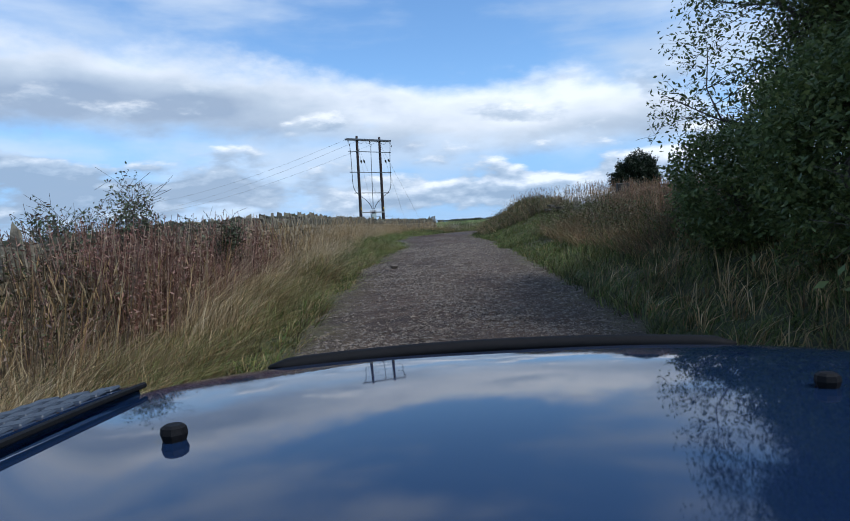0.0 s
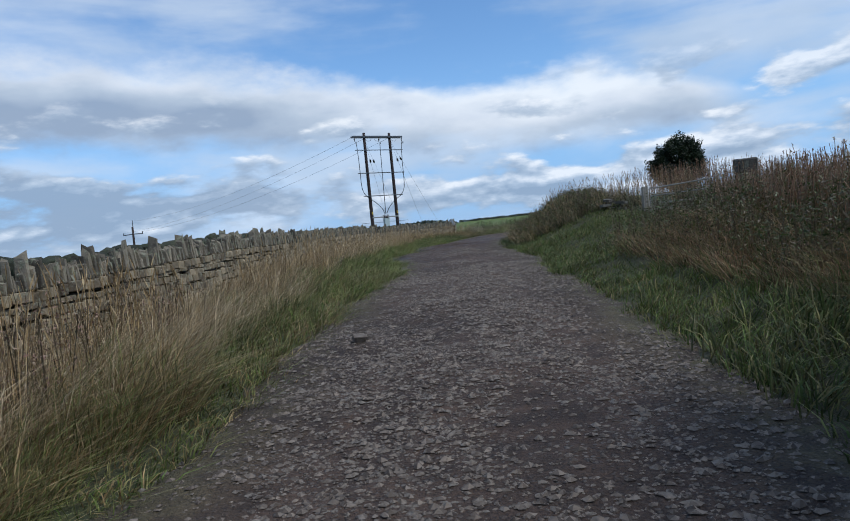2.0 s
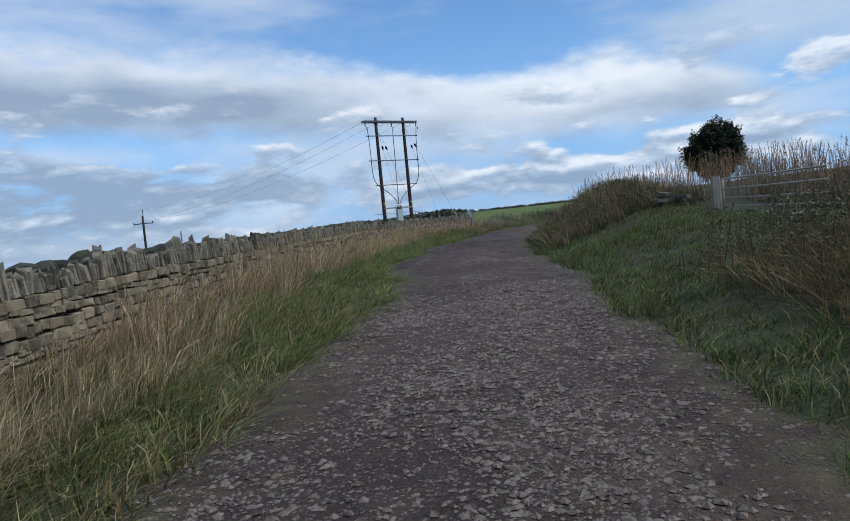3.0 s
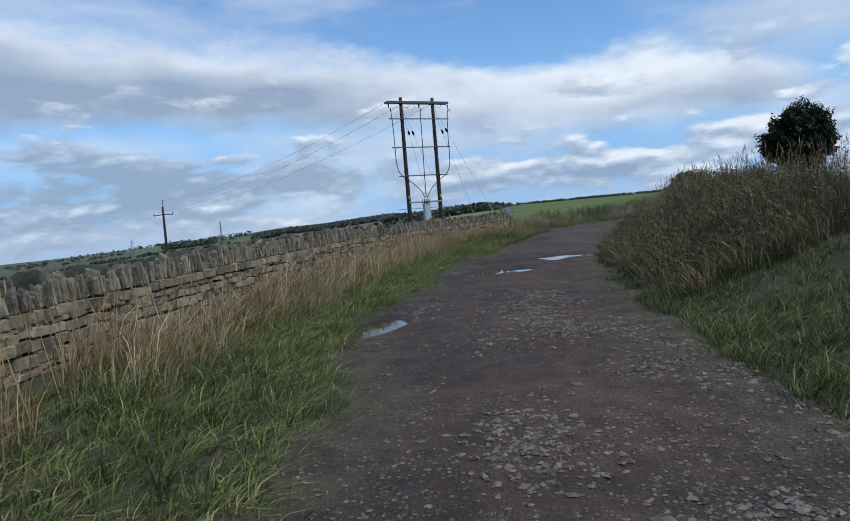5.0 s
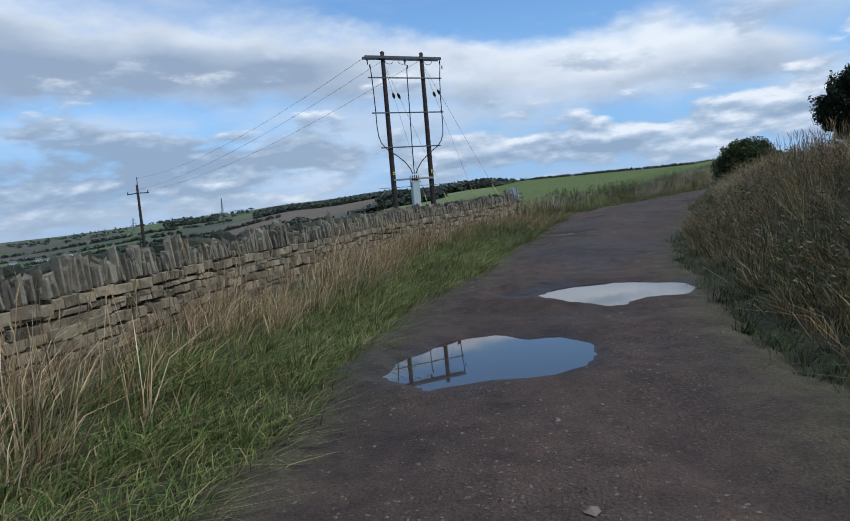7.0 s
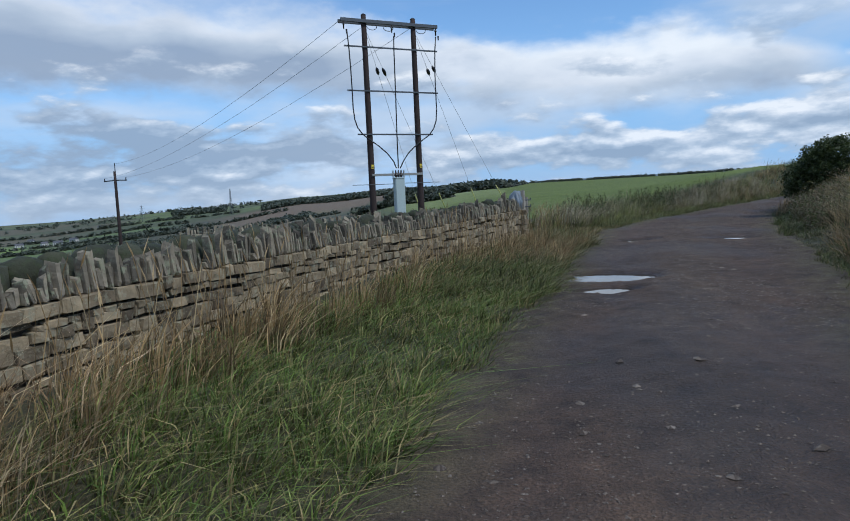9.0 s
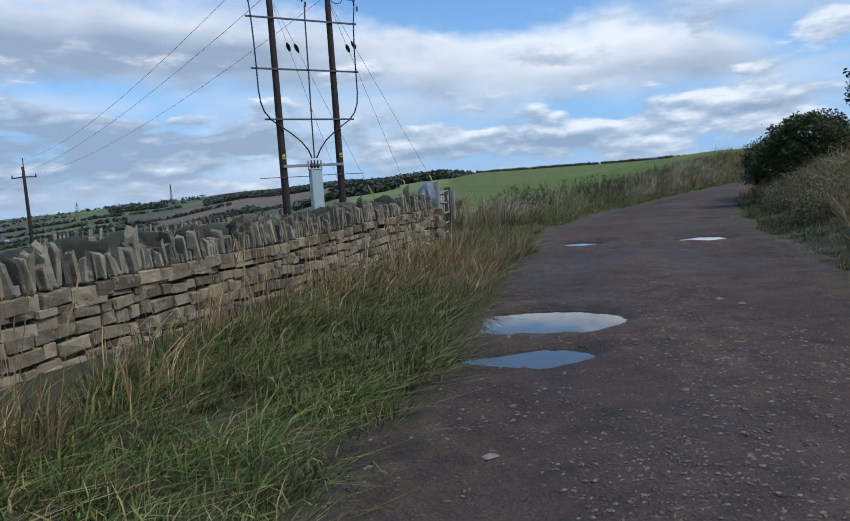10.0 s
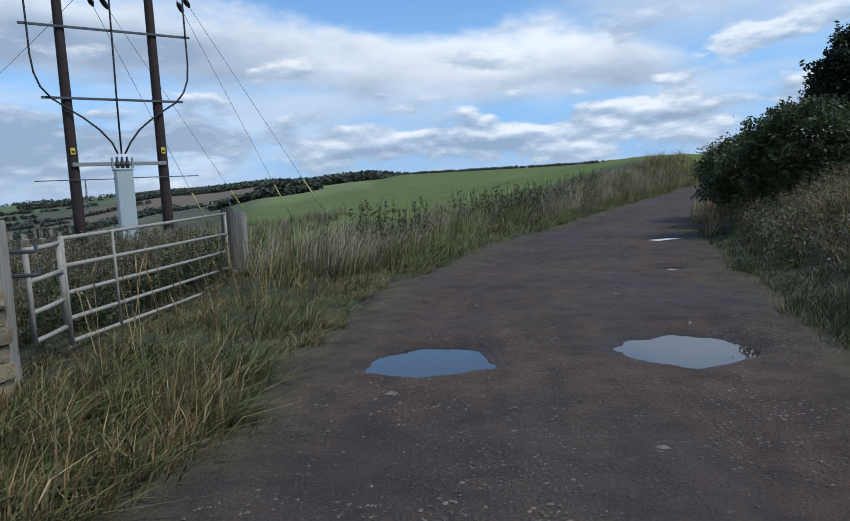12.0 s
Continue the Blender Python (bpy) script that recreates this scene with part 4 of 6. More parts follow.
for a, b in ((on(-0.47, 10.1, 0.2), fp + Vector((0.1, 0, 8.2))), (on(0.05, 10.05, 0.2), fp + Vector((-1.9, 0.28, 6.25))), (on(0.97, 10.05, 0.2), fp + Vector((1.9, -0.28, 6.25)))):
    pts = [a.lerp(b, f) - Vector((0, 0, 1.3 * 4 * f * (1 - f))) for f in np.linspace(0, 1, 15)]
    line = tagged(new("power_line", Mesh().tube(pts, 0.011, 5).data("power_line", wire_mat)), "sagging bare power line between the poles", "cable", "power lines")

# ---- gateway on the bank opposite ----
post("gate_post", (5.12, 25.38), 1.18 + 0.15 - gz(5.14, 25.42), 0.19, 0.19, grey_timber, "square weathered timber gate post in the bank")
gb = [1.11, 0.90, 0.70, 0.53, 0.37]
gate_leaf("gate", (5.22, 25.18), (5.62, 21.25), [(z, z - 0.12 + gz(5.62, 21.25) * 0.2) for z in gb], "galvanised five-bar gate across the bank gateway", stiles=(True, False))
dark_stone = material("dark_mossy_stone", build_rock((0.05, 0.046, 0.038, 1), (0.11, 0.10, 0.082, 1), (0.14, 0.15, 0.11, 1)))
pil = Mesh()
for i in range(5):
    blk = rough_block(rr, 0.04, 0.03)
    s = Matrix.LocRotScale((0, 0, 0.15 + i * 0.25), Euler((0, 0, rr.gauss(0, 0.05))), (0.34, 0.32, 0.26))
    pil.add([s @ Vector(v) for v in blk.v], blk.f)
pillar = tagged(new("gate_pillar", pil.data("gate_pillar", dark_stone)), "dark squared stone gate pillar on the bank", "pillar")
pillar.location = (5.46, 18.6, 1.22 - 1.28)
hp = Mesh()
for i in range(9):
    blk = rough_block(rr, 0.06)
    s = Matrix.LocRotScale((rr.uniform(-0.3, 0.3), rr.uniform(-0.25, 0.25), 0.06 + 0.085 * i * 0.6), Euler((rr.gauss(0, 0.1), rr.gauss(0, 0.1), rr.uniform(0, 3))), (0.30, 0.20, 0.08))
    hp.add([s @ Vector(v) for v in blk.v], blk.f)
pile = tagged(new("stone_heap", hp.data("stone_heap", dark_stone)), "small heap of flat stones beside the gateway", "stones")
pile.location = (4.35, 26.3, gz(4.35, 26.3) - 0.20)

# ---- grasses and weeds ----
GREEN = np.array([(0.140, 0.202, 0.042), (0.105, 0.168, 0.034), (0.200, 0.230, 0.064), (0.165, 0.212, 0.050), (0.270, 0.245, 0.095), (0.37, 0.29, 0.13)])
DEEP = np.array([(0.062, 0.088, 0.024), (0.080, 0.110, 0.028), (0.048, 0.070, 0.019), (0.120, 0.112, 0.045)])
# SHADY: GREEN turned down, the hedge's shade put into the colour
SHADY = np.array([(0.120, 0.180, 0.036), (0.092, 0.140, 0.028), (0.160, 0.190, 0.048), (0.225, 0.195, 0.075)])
STRAW = np.array([(0.47, 0.330, 0.160), (0.38, 0.250, 0.112), (0.57, 0.430, 0.235), (0.27, 0.178, 0.082)])
HAY = np.array([(0.56, 0.430, 0.250), (0.46, 0.340, 0.185), (0.66, 0.530, 0.340), (0.33, 0.240, 0.130)])
PALE = np.array([(0.43, 0.365, 0.240), (0.34, 0.280, 0.170), (0.52, 0.445, 0.310)])
TAN = np.array([(0.47, 0.31, 0.17), (0.38, 0.24, 0.12), (0.55, 0.40, 0.24)])
OLIVE = np.array([(0.180, 0.190, 0.066), (0.245, 0.220, 0.092), (0.130, 0.155, 0.050)])
RED = np.array([(0.40, 0.245, 0.175), (0.30, 0.165, 0.120), (0.50, 0.36, 0.26), (0.22, 0.125, 0.095), (0.50, 0.40, 0.26), (0.16, 0.10, 0.075)])
RUST = np.array([(0.34, 0.190, 0.105), (0.26, 0.140, 0.080), (0.40, 0.26, 0.16), (0.19, 0.115, 0.075), (0.30, 0.24, 0.13)])
BROWN = np.array([(0.155, 0.116, 0.072), (0.108, 0.086, 0.052), (0.22, 0.168, 0.104)])


def pick(pal, n):
    c = pal[rng.integers(0, len(pal), n)]
    return c * rng.uniform(0.75, 1.25, (n, 1))


def blades(x, y, h, w, lean, pal, wind=(0.2, 0.1), z=None, tips=None, droop=0.5, turn=None, shade=None):
    """Bent blades: a quad and a tip each."""
    n = len(x)
    z = ground_z(x, y) - 0.03 if z is None else z
    a = rng.uniform(0, 2 * np.pi, n) if turn is None else turn + rng.normal(0, 0.5, n)
    d = np.stack([np.cos(a), np.sin(a), np.zeros(n)], -1) * lean[:, None] + np.array([wind[0], wind[1], 0]) * (0.25 + lean)[:, None]
    b = rng.uniform(0, np.pi, n)
    side = np.stack([-np.sin(b), np.cos(b), np.zeros(n)], -1) * (w / 2)[:, None]
    p0 = np.stack([x, y, z], -1)
    up = np.stack([np.zeros(n), np.zeros(n), h], -1)
    c = [p0 + up * (f - droop * 0.3 * f ** 3 * np.minimum(lean * 1.6, 1.4)[:, None]) + d * h[:, None] * f ** 2 for f in (0.0, 0.55, 1.0)]
    q = np.stack([c[0] - side, c[0] + side, c[1] + side * 0.85, c[1] - side * 0.85, c[1] - side * 0.85, c[1] + side * 0.85, c[2]], 1)
    col = pick(pal, n)
    if shade is not None:
        col = col * shade[:, None]
    # roots at 0.7: shade deep in the tufts painted into the colour
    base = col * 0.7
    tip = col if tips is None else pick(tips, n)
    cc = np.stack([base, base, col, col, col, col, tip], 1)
    return q.reshape(-1, 3), np.tile([4, 3], n), cc.reshape(-1, 3)


def heads(x, y, h, z=None, pal=STRAW, size=0.09, lean=0.2):
    """Plumes of seed at the tops of stems, each of a few slim quads."""
    n = len(x)
    z = ground_z(x, y) if z is None else z
    vs, cs = [], []
    a = rng.uniform(0, 2 * np.pi, n)
    off = np.stack([np.cos(a) * lean * h, np.sin(a) * lean * h, h], -1)
    p0 = np.stack([x, y, z], -1)
    top = p0 + off
    for k in range(2):
        b = rng.uniform(0, np.pi, n)
        s = np.stack([np.cos(b), np.sin(b), np.zeros(n)], -1) * size * 0.07
        u = np.stack([np.cos(a) * 0.4, np.sin(a) * 0.4, np.ones(n)], -1) * size
        vs.append(np.stack([top - u * 0.6, top - s, top + u, top + s], 1))
        cs.append(np.repeat(pick(pal, n)[:, None, :], 4, 1))
    b = rng.uniform(0, np.pi, n)
    s = np.stack([np.cos(b), np.sin(b), np.zeros(n)], -1) * 0.0035
    vs.append(np.stack([p0 - s, p0 + s, top + s * 0.7, top - s * 0.7], 1))
    cs.append(np.repeat(pick(pal, n)[:, None, :], 4, 1))
    v = np.concatenate(vs).reshape(-1, 3)
    return v, np.full(len(v) // 4, 4), np.concatenate(cs).reshape(-1, 3)


def leaves(p, size, pal, upness=0.4, shape=0.55):
    """Single small leaves at points p."""
    n = len(p)
    nrm = rng.normal(0, 1, (n, 3))
    nrm[:, 2] = np.abs(nrm[:, 2]) + upness
    nrm /= np.linalg.norm(nrm, axis=1, keepdims=True)
    t = np.cross(nrm, rng.normal(0, 1, (n, 3)))
    t /= np.linalg.norm(t, axis=1, keepdims=True) + 1e-9
    b = np.cross(nrm, t)
    s = (size * rng.uniform(0.6, 1.3, n))[:, None]
    t, b = t * s, b * s * shape
    v = np.stack([p - t, p - t * 0.1 - b * 0.5, p + t * 0.75, p - t * 0.1 + b * 0.5], 1)
    return v.reshape(-1, 3), np.full(n, 4), np.repeat(pick(pal, n)[:, None, :], 4, 1).reshape(-1, 3)


def weeds(x, y, h, pal, leaf, count, spread, stem_pal, z=None, top_pal=None, low=0.15):
    """Upright leafy stems."""
    n = len(x)
    z = ground_z(x, y) if z is None else z
    a = rng.uniform(0, 2 * np.pi, n)
    lx, ly = np.cos(a) * 0.18 * h, np.sin(a) * 0.18 * h
    p0 = np.stack([x, y, z], -1)
    top = p0 + np.stack([lx, ly, h], -1)
    sd = np.stack([np.cos(a + 1.5), np.sin(a + 1.5), np.zeros(n)], -1) * 0.006
    sd2 = np.stack([np.cos(a), np.sin(a), np.zeros(n)], -1) * 0.006
    sv = np.concatenate([np.stack([p0 - s, p0 + s, top + s * 0.5, top - s * 0.5], 1) for s in (sd, sd2)]).reshape(-1, 3)
    sc = np.repeat(np.concatenate([pick(stem_pal, n)] * 2)[:, None, :], 4, 1).reshape(-1, 3)
    f = rng.uniform(low, 1.0, (n, count))
    q = p0[:, None, :] + (top - p0)[:, None, :] * f[..., None]
    q = q + rng.normal(0, 1, q.shape) * (spread * (1.15 - f))[..., None] * np.array([1, 1, 0.5])
    lv, ls, lc = leaves(q.reshape(-1, 3), leaf, pal)
    if top_pal is not None:
        hi = np.repeat((f.reshape(-1) > 0.6)[:, None], 4, 1).reshape(-1)
        lc[hi] = np.repeat(pick(top_pal, len(lc) // 4)[:, None, :], 4, 1).reshape(-1, 3)[hi]
    return np.concatenate([sv, lv]), np.concatenate([np.full(len(sv) // 4, 4), ls]), np.concatenate([sc, lc])


def stuff(name, groups, mat, label, category):
    v = np.concatenate([g[0] for g in groups])
    s = np.concatenate([g[1] for g in groups])
    c = np.concatenate([g[2] for g in groups])
    return tagged(new(name, array_mesh(name, v, s, mat, c)), label, category, kind="stuff")


def clumpy(n, x0, x1, y0, y1, seed, cut=0.5, scale=1.0, soft=0.15):
    """Points scattered more thickly in patches. x0, x1: numbers or functions of y."""
    y = rng.uniform(y0, y1, n)
    a = x0(y) if callable(x0) else np.full(n, x0)
    b = x1(y) if callable(x1) else np.full(n, x1)
    x = a + (b - a) * rng.uniform(0, 1, n)
    keep = fbm(x * scale, y * scale, seed, 3) + rng.normal(0, soft, n) > cut
    return x[keep], y[keep]


def tall(n, lo, hi):
    return rng.uniform(lo, hi, n)


def scatter_blades(n, x0, x1, y0, y1, seed, lo, hi, wlo, whi, lean, pal, cut=0.45, scale=1.0, wind=(0.45, 0.12), tips=None, droop=0.6, tuft=14, size=0.055):
    """Tufts of blades that fan out, taller and shorter in patches."""
    x, y = clumpy(int(n * 0.8) // tuft, x0, x1, y0, y1, seed, cut, scale)
    k = len(x)
    patch = 0.45 + 1.1 * fbm(x * 0.55, y * 0.55, seed + 40, 3)
    th = rng.uniform(lo, hi, k) * patch
    tone = rng.uniform(0.35, 1.7, k)
    i = np.repeat(np.arange(k), tuft)
    m = len(i)
    a = rng.uniform(0, 2 * np.pi, m)
    r = np.abs(rng.normal(0, size, m)) * (0.6 + hi)
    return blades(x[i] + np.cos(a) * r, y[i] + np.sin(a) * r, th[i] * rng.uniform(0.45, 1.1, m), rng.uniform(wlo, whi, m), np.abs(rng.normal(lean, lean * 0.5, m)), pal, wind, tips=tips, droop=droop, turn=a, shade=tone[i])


lx_ = left_x
rx_ = right_x
wx_ = lambda v: wall_x(v) + 0.06
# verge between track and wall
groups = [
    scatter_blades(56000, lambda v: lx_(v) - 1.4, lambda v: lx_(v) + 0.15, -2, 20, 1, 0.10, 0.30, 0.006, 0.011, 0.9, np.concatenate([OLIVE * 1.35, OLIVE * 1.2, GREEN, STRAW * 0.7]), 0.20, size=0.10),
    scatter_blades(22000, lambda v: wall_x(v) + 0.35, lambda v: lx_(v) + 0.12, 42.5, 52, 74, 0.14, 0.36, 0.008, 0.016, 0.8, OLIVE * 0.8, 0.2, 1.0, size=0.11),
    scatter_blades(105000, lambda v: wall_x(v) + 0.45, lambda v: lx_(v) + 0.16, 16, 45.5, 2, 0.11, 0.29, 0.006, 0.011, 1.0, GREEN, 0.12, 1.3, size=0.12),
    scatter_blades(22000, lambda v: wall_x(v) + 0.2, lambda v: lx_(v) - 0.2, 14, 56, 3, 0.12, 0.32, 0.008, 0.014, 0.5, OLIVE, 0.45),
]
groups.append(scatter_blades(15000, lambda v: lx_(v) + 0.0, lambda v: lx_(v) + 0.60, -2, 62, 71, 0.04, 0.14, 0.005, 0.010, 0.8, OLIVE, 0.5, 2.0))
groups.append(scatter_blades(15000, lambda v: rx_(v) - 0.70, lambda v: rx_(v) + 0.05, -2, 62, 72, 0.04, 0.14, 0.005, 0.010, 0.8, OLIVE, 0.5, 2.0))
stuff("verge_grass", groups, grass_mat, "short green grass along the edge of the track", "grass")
groups = [
    scatter_blades(44000, wx_, lambda v: lx_(v) - 0.65, -3, 13, 4, 0.35, 0.80, 0.003, 0.007, 0.50, HAY, 0.36, 0.8),
    scatter_blades(16000, wx_, lambda v: lx_(v) - 0.35, -3, 15, 5, 0.25, 0.5, 0.005, 0.010, 0.55, OLIVE, 0.36, 0.8),
    scatter_blades(24000, wx_, lambda v: lx_(v) - 0.7, 10, 17, 52, 0.3, 0.6, 0.003, 0.007, 0.5, HAY, 0.42, 0.8),
    scatter_blades(21000, wx_, lambda v: wall_x(v) + 1.25, 14, 37, 6, 0.35, 0.80, 0.004, 0.008, 0.55, np.concatenate([STRAW, HAY]), 0.50, 0.7),
    scatter_blades(7000, lambda v: wall_x(v) + 0.25, lambda v: wall_x(v) + 1.0, 36, 50, 7, 0.22, 0.60, 0.006, 0.011, 0.38, STRAW * 0.9, 0.40, 0.8),
    scatter_blades(7000, wx_, lambda v: wall_x(v) + 1.0, 14, 38, 53, 0.32, 0.66, 0.004, 0.009, 0.55, TAN, 0.52, 0.6),
    scatter_blades(10000, lambda v: np.interp(v, [47, 50, 56, 58], [-2.2, -1.7, -1.9, -1.9]), lambda v: lx_(v) + 0.05, 45.5, 51, 8, 0.15, 0.48, 0.006, 0.012, 0.45, STRAW * 0.8, 0.38, 0.9),
    scatter_blades(48000, lambda v: np.interp(v, [47, 50, 56, 58], [-2.2, -2.1, -2.5, -2.5]), lambda v: lx_(v) + 0.05, 47.5, 58, 9, 0.06, 0.20, 0.006, 0.011, 0.9, np.concatenate([OLIVE, STRAW * 0.6]), 0.26, 0.9, size=0.1),
]
x, y = clumpy(1500, wx_, lambda v: lx_(v) - 0.8, -3, 13, 60, 0.46)
groups.append(heads(x, y, tall(len(x), 0.5, 0.9)))
x, y = clumpy(1200, wx_, lambda v: wall_x(v) + 0.9, 15, 56, 61, 0.5)
groups.append(heads(x, y, tall(len(x), 0.45, 0.85)))
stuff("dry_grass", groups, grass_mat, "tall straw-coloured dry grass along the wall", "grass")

x, y = clumpy(1900, lambda v: wall_x(v) + 0.05, lambda v: wall_x(v) + 0.85, 4.0, 9.4, 12, 0.38, 0.7)
g1 = weeds(x, y, tall(len(x), 0.65, 1.20), RED * np.array((0.90, 0.76, 0.78)), 0.026, 26, 0.06, RED)
x, y = clumpy(300, lambda v: wall_x(v) + 0.1, lambda v: lx_(v) - 0.9, 9, 13, 13, 0.5)
g2 = weeds(x, y, tall(len(x), 0.4, 0.8), RED, 0.024, 18, 0.05, BROWN)
xx, yy = clumpy(6500, lambda v: wall_x(v) + 0.1, lambda v: wall_x(v) + 0.8, 3.2, 9.5, 14, 0.42)
g3 = blades(xx, yy, tall(len(xx), 0.5, 0.95), tall(len(xx), 0.006, 0.011), np.abs(rng.normal(0.38, 0.2, len(xx))), RED * 1.2)
g4 = scatter_blades(34000, lambda v: wall_x(v) + 0.7, lambda v: lx_(v) - 0.35, 0.5, 11, 73, 0.25, 0.60, 0.005, 0.010, 0.7, np.concatenate([OLIVE * 1.3, STRAW * 0.85]), 0.28)
x, y = clumpy(700, lambda v: wall_x(v) + 0.05, lambda v: wall_x(v) + 0.8, 1.0, 4.8, 15, 0.38, 0.7)
g5 = weeds(x, y, tall(len(x), 0.5, 0.95), np.concatenate([BROWN, DEEP, RED * 0.6]), 0.026, 24, 0.07, BROWN)
stuff("red_weeds", [g1, g2, g3, g4, g5], leaf_mat, "reddish-brown withered dock and willowherb stems", "weeds")

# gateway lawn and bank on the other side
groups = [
    # greens of these two groups lowered, painting in shade from hedge and hawthorns
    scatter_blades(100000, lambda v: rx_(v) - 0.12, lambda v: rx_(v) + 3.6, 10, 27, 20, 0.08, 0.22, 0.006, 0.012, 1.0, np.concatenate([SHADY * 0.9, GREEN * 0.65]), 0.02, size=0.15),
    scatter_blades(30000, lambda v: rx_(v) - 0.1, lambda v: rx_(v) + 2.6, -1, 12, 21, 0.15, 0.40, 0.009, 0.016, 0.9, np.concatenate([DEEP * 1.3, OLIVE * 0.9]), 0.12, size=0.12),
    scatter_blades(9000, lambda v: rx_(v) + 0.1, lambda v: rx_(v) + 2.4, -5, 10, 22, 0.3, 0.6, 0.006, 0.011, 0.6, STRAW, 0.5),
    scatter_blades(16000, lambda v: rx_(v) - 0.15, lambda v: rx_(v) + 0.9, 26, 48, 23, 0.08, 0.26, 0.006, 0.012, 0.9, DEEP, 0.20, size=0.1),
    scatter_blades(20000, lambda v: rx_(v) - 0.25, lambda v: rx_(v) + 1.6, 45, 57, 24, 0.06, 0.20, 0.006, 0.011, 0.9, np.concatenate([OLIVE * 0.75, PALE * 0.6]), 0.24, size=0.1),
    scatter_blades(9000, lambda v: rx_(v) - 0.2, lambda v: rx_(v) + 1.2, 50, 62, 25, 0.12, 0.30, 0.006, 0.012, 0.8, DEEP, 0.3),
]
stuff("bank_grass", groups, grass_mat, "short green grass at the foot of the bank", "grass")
groups = [
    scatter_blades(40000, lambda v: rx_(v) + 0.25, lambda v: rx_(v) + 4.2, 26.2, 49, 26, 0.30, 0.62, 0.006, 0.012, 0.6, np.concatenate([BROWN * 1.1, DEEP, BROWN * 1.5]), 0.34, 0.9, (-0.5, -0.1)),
    scatter_blades(26000, lambda v: rx_(v) + 0.25, lambda v: rx_(v) + 4.2, 26.2, 49, 27, 0.34, 0.66, 0.005, 0.010, 0.65, STRAW * 0.85, 0.46, 0.9, (-0.5, -0.1)),
    scatter_blades(34000, lambda v: rx_(v) + 0.9, lambda v: rx_(v) + 4.5, 48, 62, 28, 0.35, 0.75, 0.005, 0.010, 0.6, np.concatenate([OLIVE, PALE * 0.8, PALE]), 0.34, 0.9, (-0.4, -0.2)),
    scatter_blades(22000, lambda v: rx_(v) + 0.9, lambda v: rx_(v) + 4.5, 41, 58, 29, 0.40, 0.85, 0.006, 0.012, 0.55, STRAW, 0.44, 0.9, (-0.4, -0.2)),
    scatter_blades(16000, lambda v: rx_(v) + 1.0, lambda v: rx_(v) + 2.6, 9, 17.5, 77, 0.25, 0.55, 0.005, 0.010, 0.8, np.concatenate([OLIVE, STRAW * 0.7, RUST]), 0.34, 0.9, (-0.5, -0.1)),
    scatter_blades(22000, lambda v: np.interp(v, [11, 18, 19.5, 27], [4.8, 5.2, 6.1, 5.9]), 9.5, 11, 27, 30, 0.5, 0.95, 0.006, 0.011, 0.35, BROWN, 0.40, 0.8),
]
x, y = clumpy(2300, lambda v: rx_(v) + np.interp(v, [12, 17, 19, 26, 27.5, 60], [2.6, 3.4, 4.4, 4.7, 1.6, 1.6]), lambda v: rx_(v) + 5.4, 12, 58, 62, 0.46)
groups.append(heads(x, y, tall(len(x), 0.55, 0.90), pal=STRAW * 0.8, size=0.10))
stuff("bank_dry_grass", groups, grass_mat, "leaning brown dry grass covering the bank", "grass")
x, y = clumpy(1200, lambda v: rx_(v) + 0.5, lambda v: rx_(v) + 3.6, 26.5, 46, 31, 0.44)
g1 = weeds(x, y, tall(len(x), 0.35, 0.65), np.concatenate([DEEP, BROWN * 0.8, BROWN]), 0.032, 30, 0.13, BROWN, low=0.1)
x, y = clumpy(1300, lambda v: np.interp(v, [11, 18, 19.5, 27, 34], [4.9, 5.3, 6.2, 6.0, 5.6]), 9.0, 12, 34, 32, 0.40)
g2 = weeds(x, y, tall(len(x), 0.6, 1.1), RUST, 0.028, 22, 0.06, RUST)
x, y = clumpy(500, lambda v: rx_(v) + 2.2, lambda v: rx_(v) + 4.6, 28, 46, 33, 0.42)
g3 = weeds(x, y, tall(len(x), 0.4, 0.7), RED, 0.026, 22, 0.06, RED)
x, y = clumpy(1700, lambda v: rx_(v) + 1.2, lambda v: rx_(v) + 4.2, 9, 19, 34, 0.38)
g4 = weeds(x, y, tall(len(x), 0.35, 0.75), np.concatenate([DEEP * 1.2, DEEP, BROWN]), 0.032, 26, 0.13, BROWN, low=0.1)
x, y = clumpy(800, lambda v: rx_(v) + 0.4, lambda v: rx_(v) + 2.2, 51.5, 62, 35, 0.40)
g5 = weeds(x, y, tall(len(x), 0.4, 0.8), np.concatenate([DEEP * 1.5, PALE * 0.5]), 0.04, 28, 0.12, BROWN, low=0.1)
x, y = clumpy(1300, lambda v: rx_(v) + np.interp(v, [8, 12, 18, 19.5], [1.9, 2.0, 2.9, 3.9]), lambda v: rx_(v) + 5.0, 9.5, 19.5, 36, 0.38)
g6 = weeds(x, y, tall(len(x), 0.5, 0.95), RUST, 0.026, 20, 0.06, RUST)
xx, yy = clumpy(14000, lambda v: rx_(v) + np.interp(v, [8, 12, 18, 19.5], [1.7, 1.8, 2.7, 3.9]), lambda v: rx_(v) + 5.0, 9.5, 19.5, 37, 0.40)
g7 = blades(xx, yy, tall(len(xx), 0.45, 0.95), tall(len(xx), 0.006, 0.012), np.abs(rng.normal(0.2, 0.1, len(xx))), RUST)
x, y = clumpy(700, lambda v: rx_(v) + 0.35, lambda v: rx_(v) + 3.2, 26.2, 34, 38, 0.40)
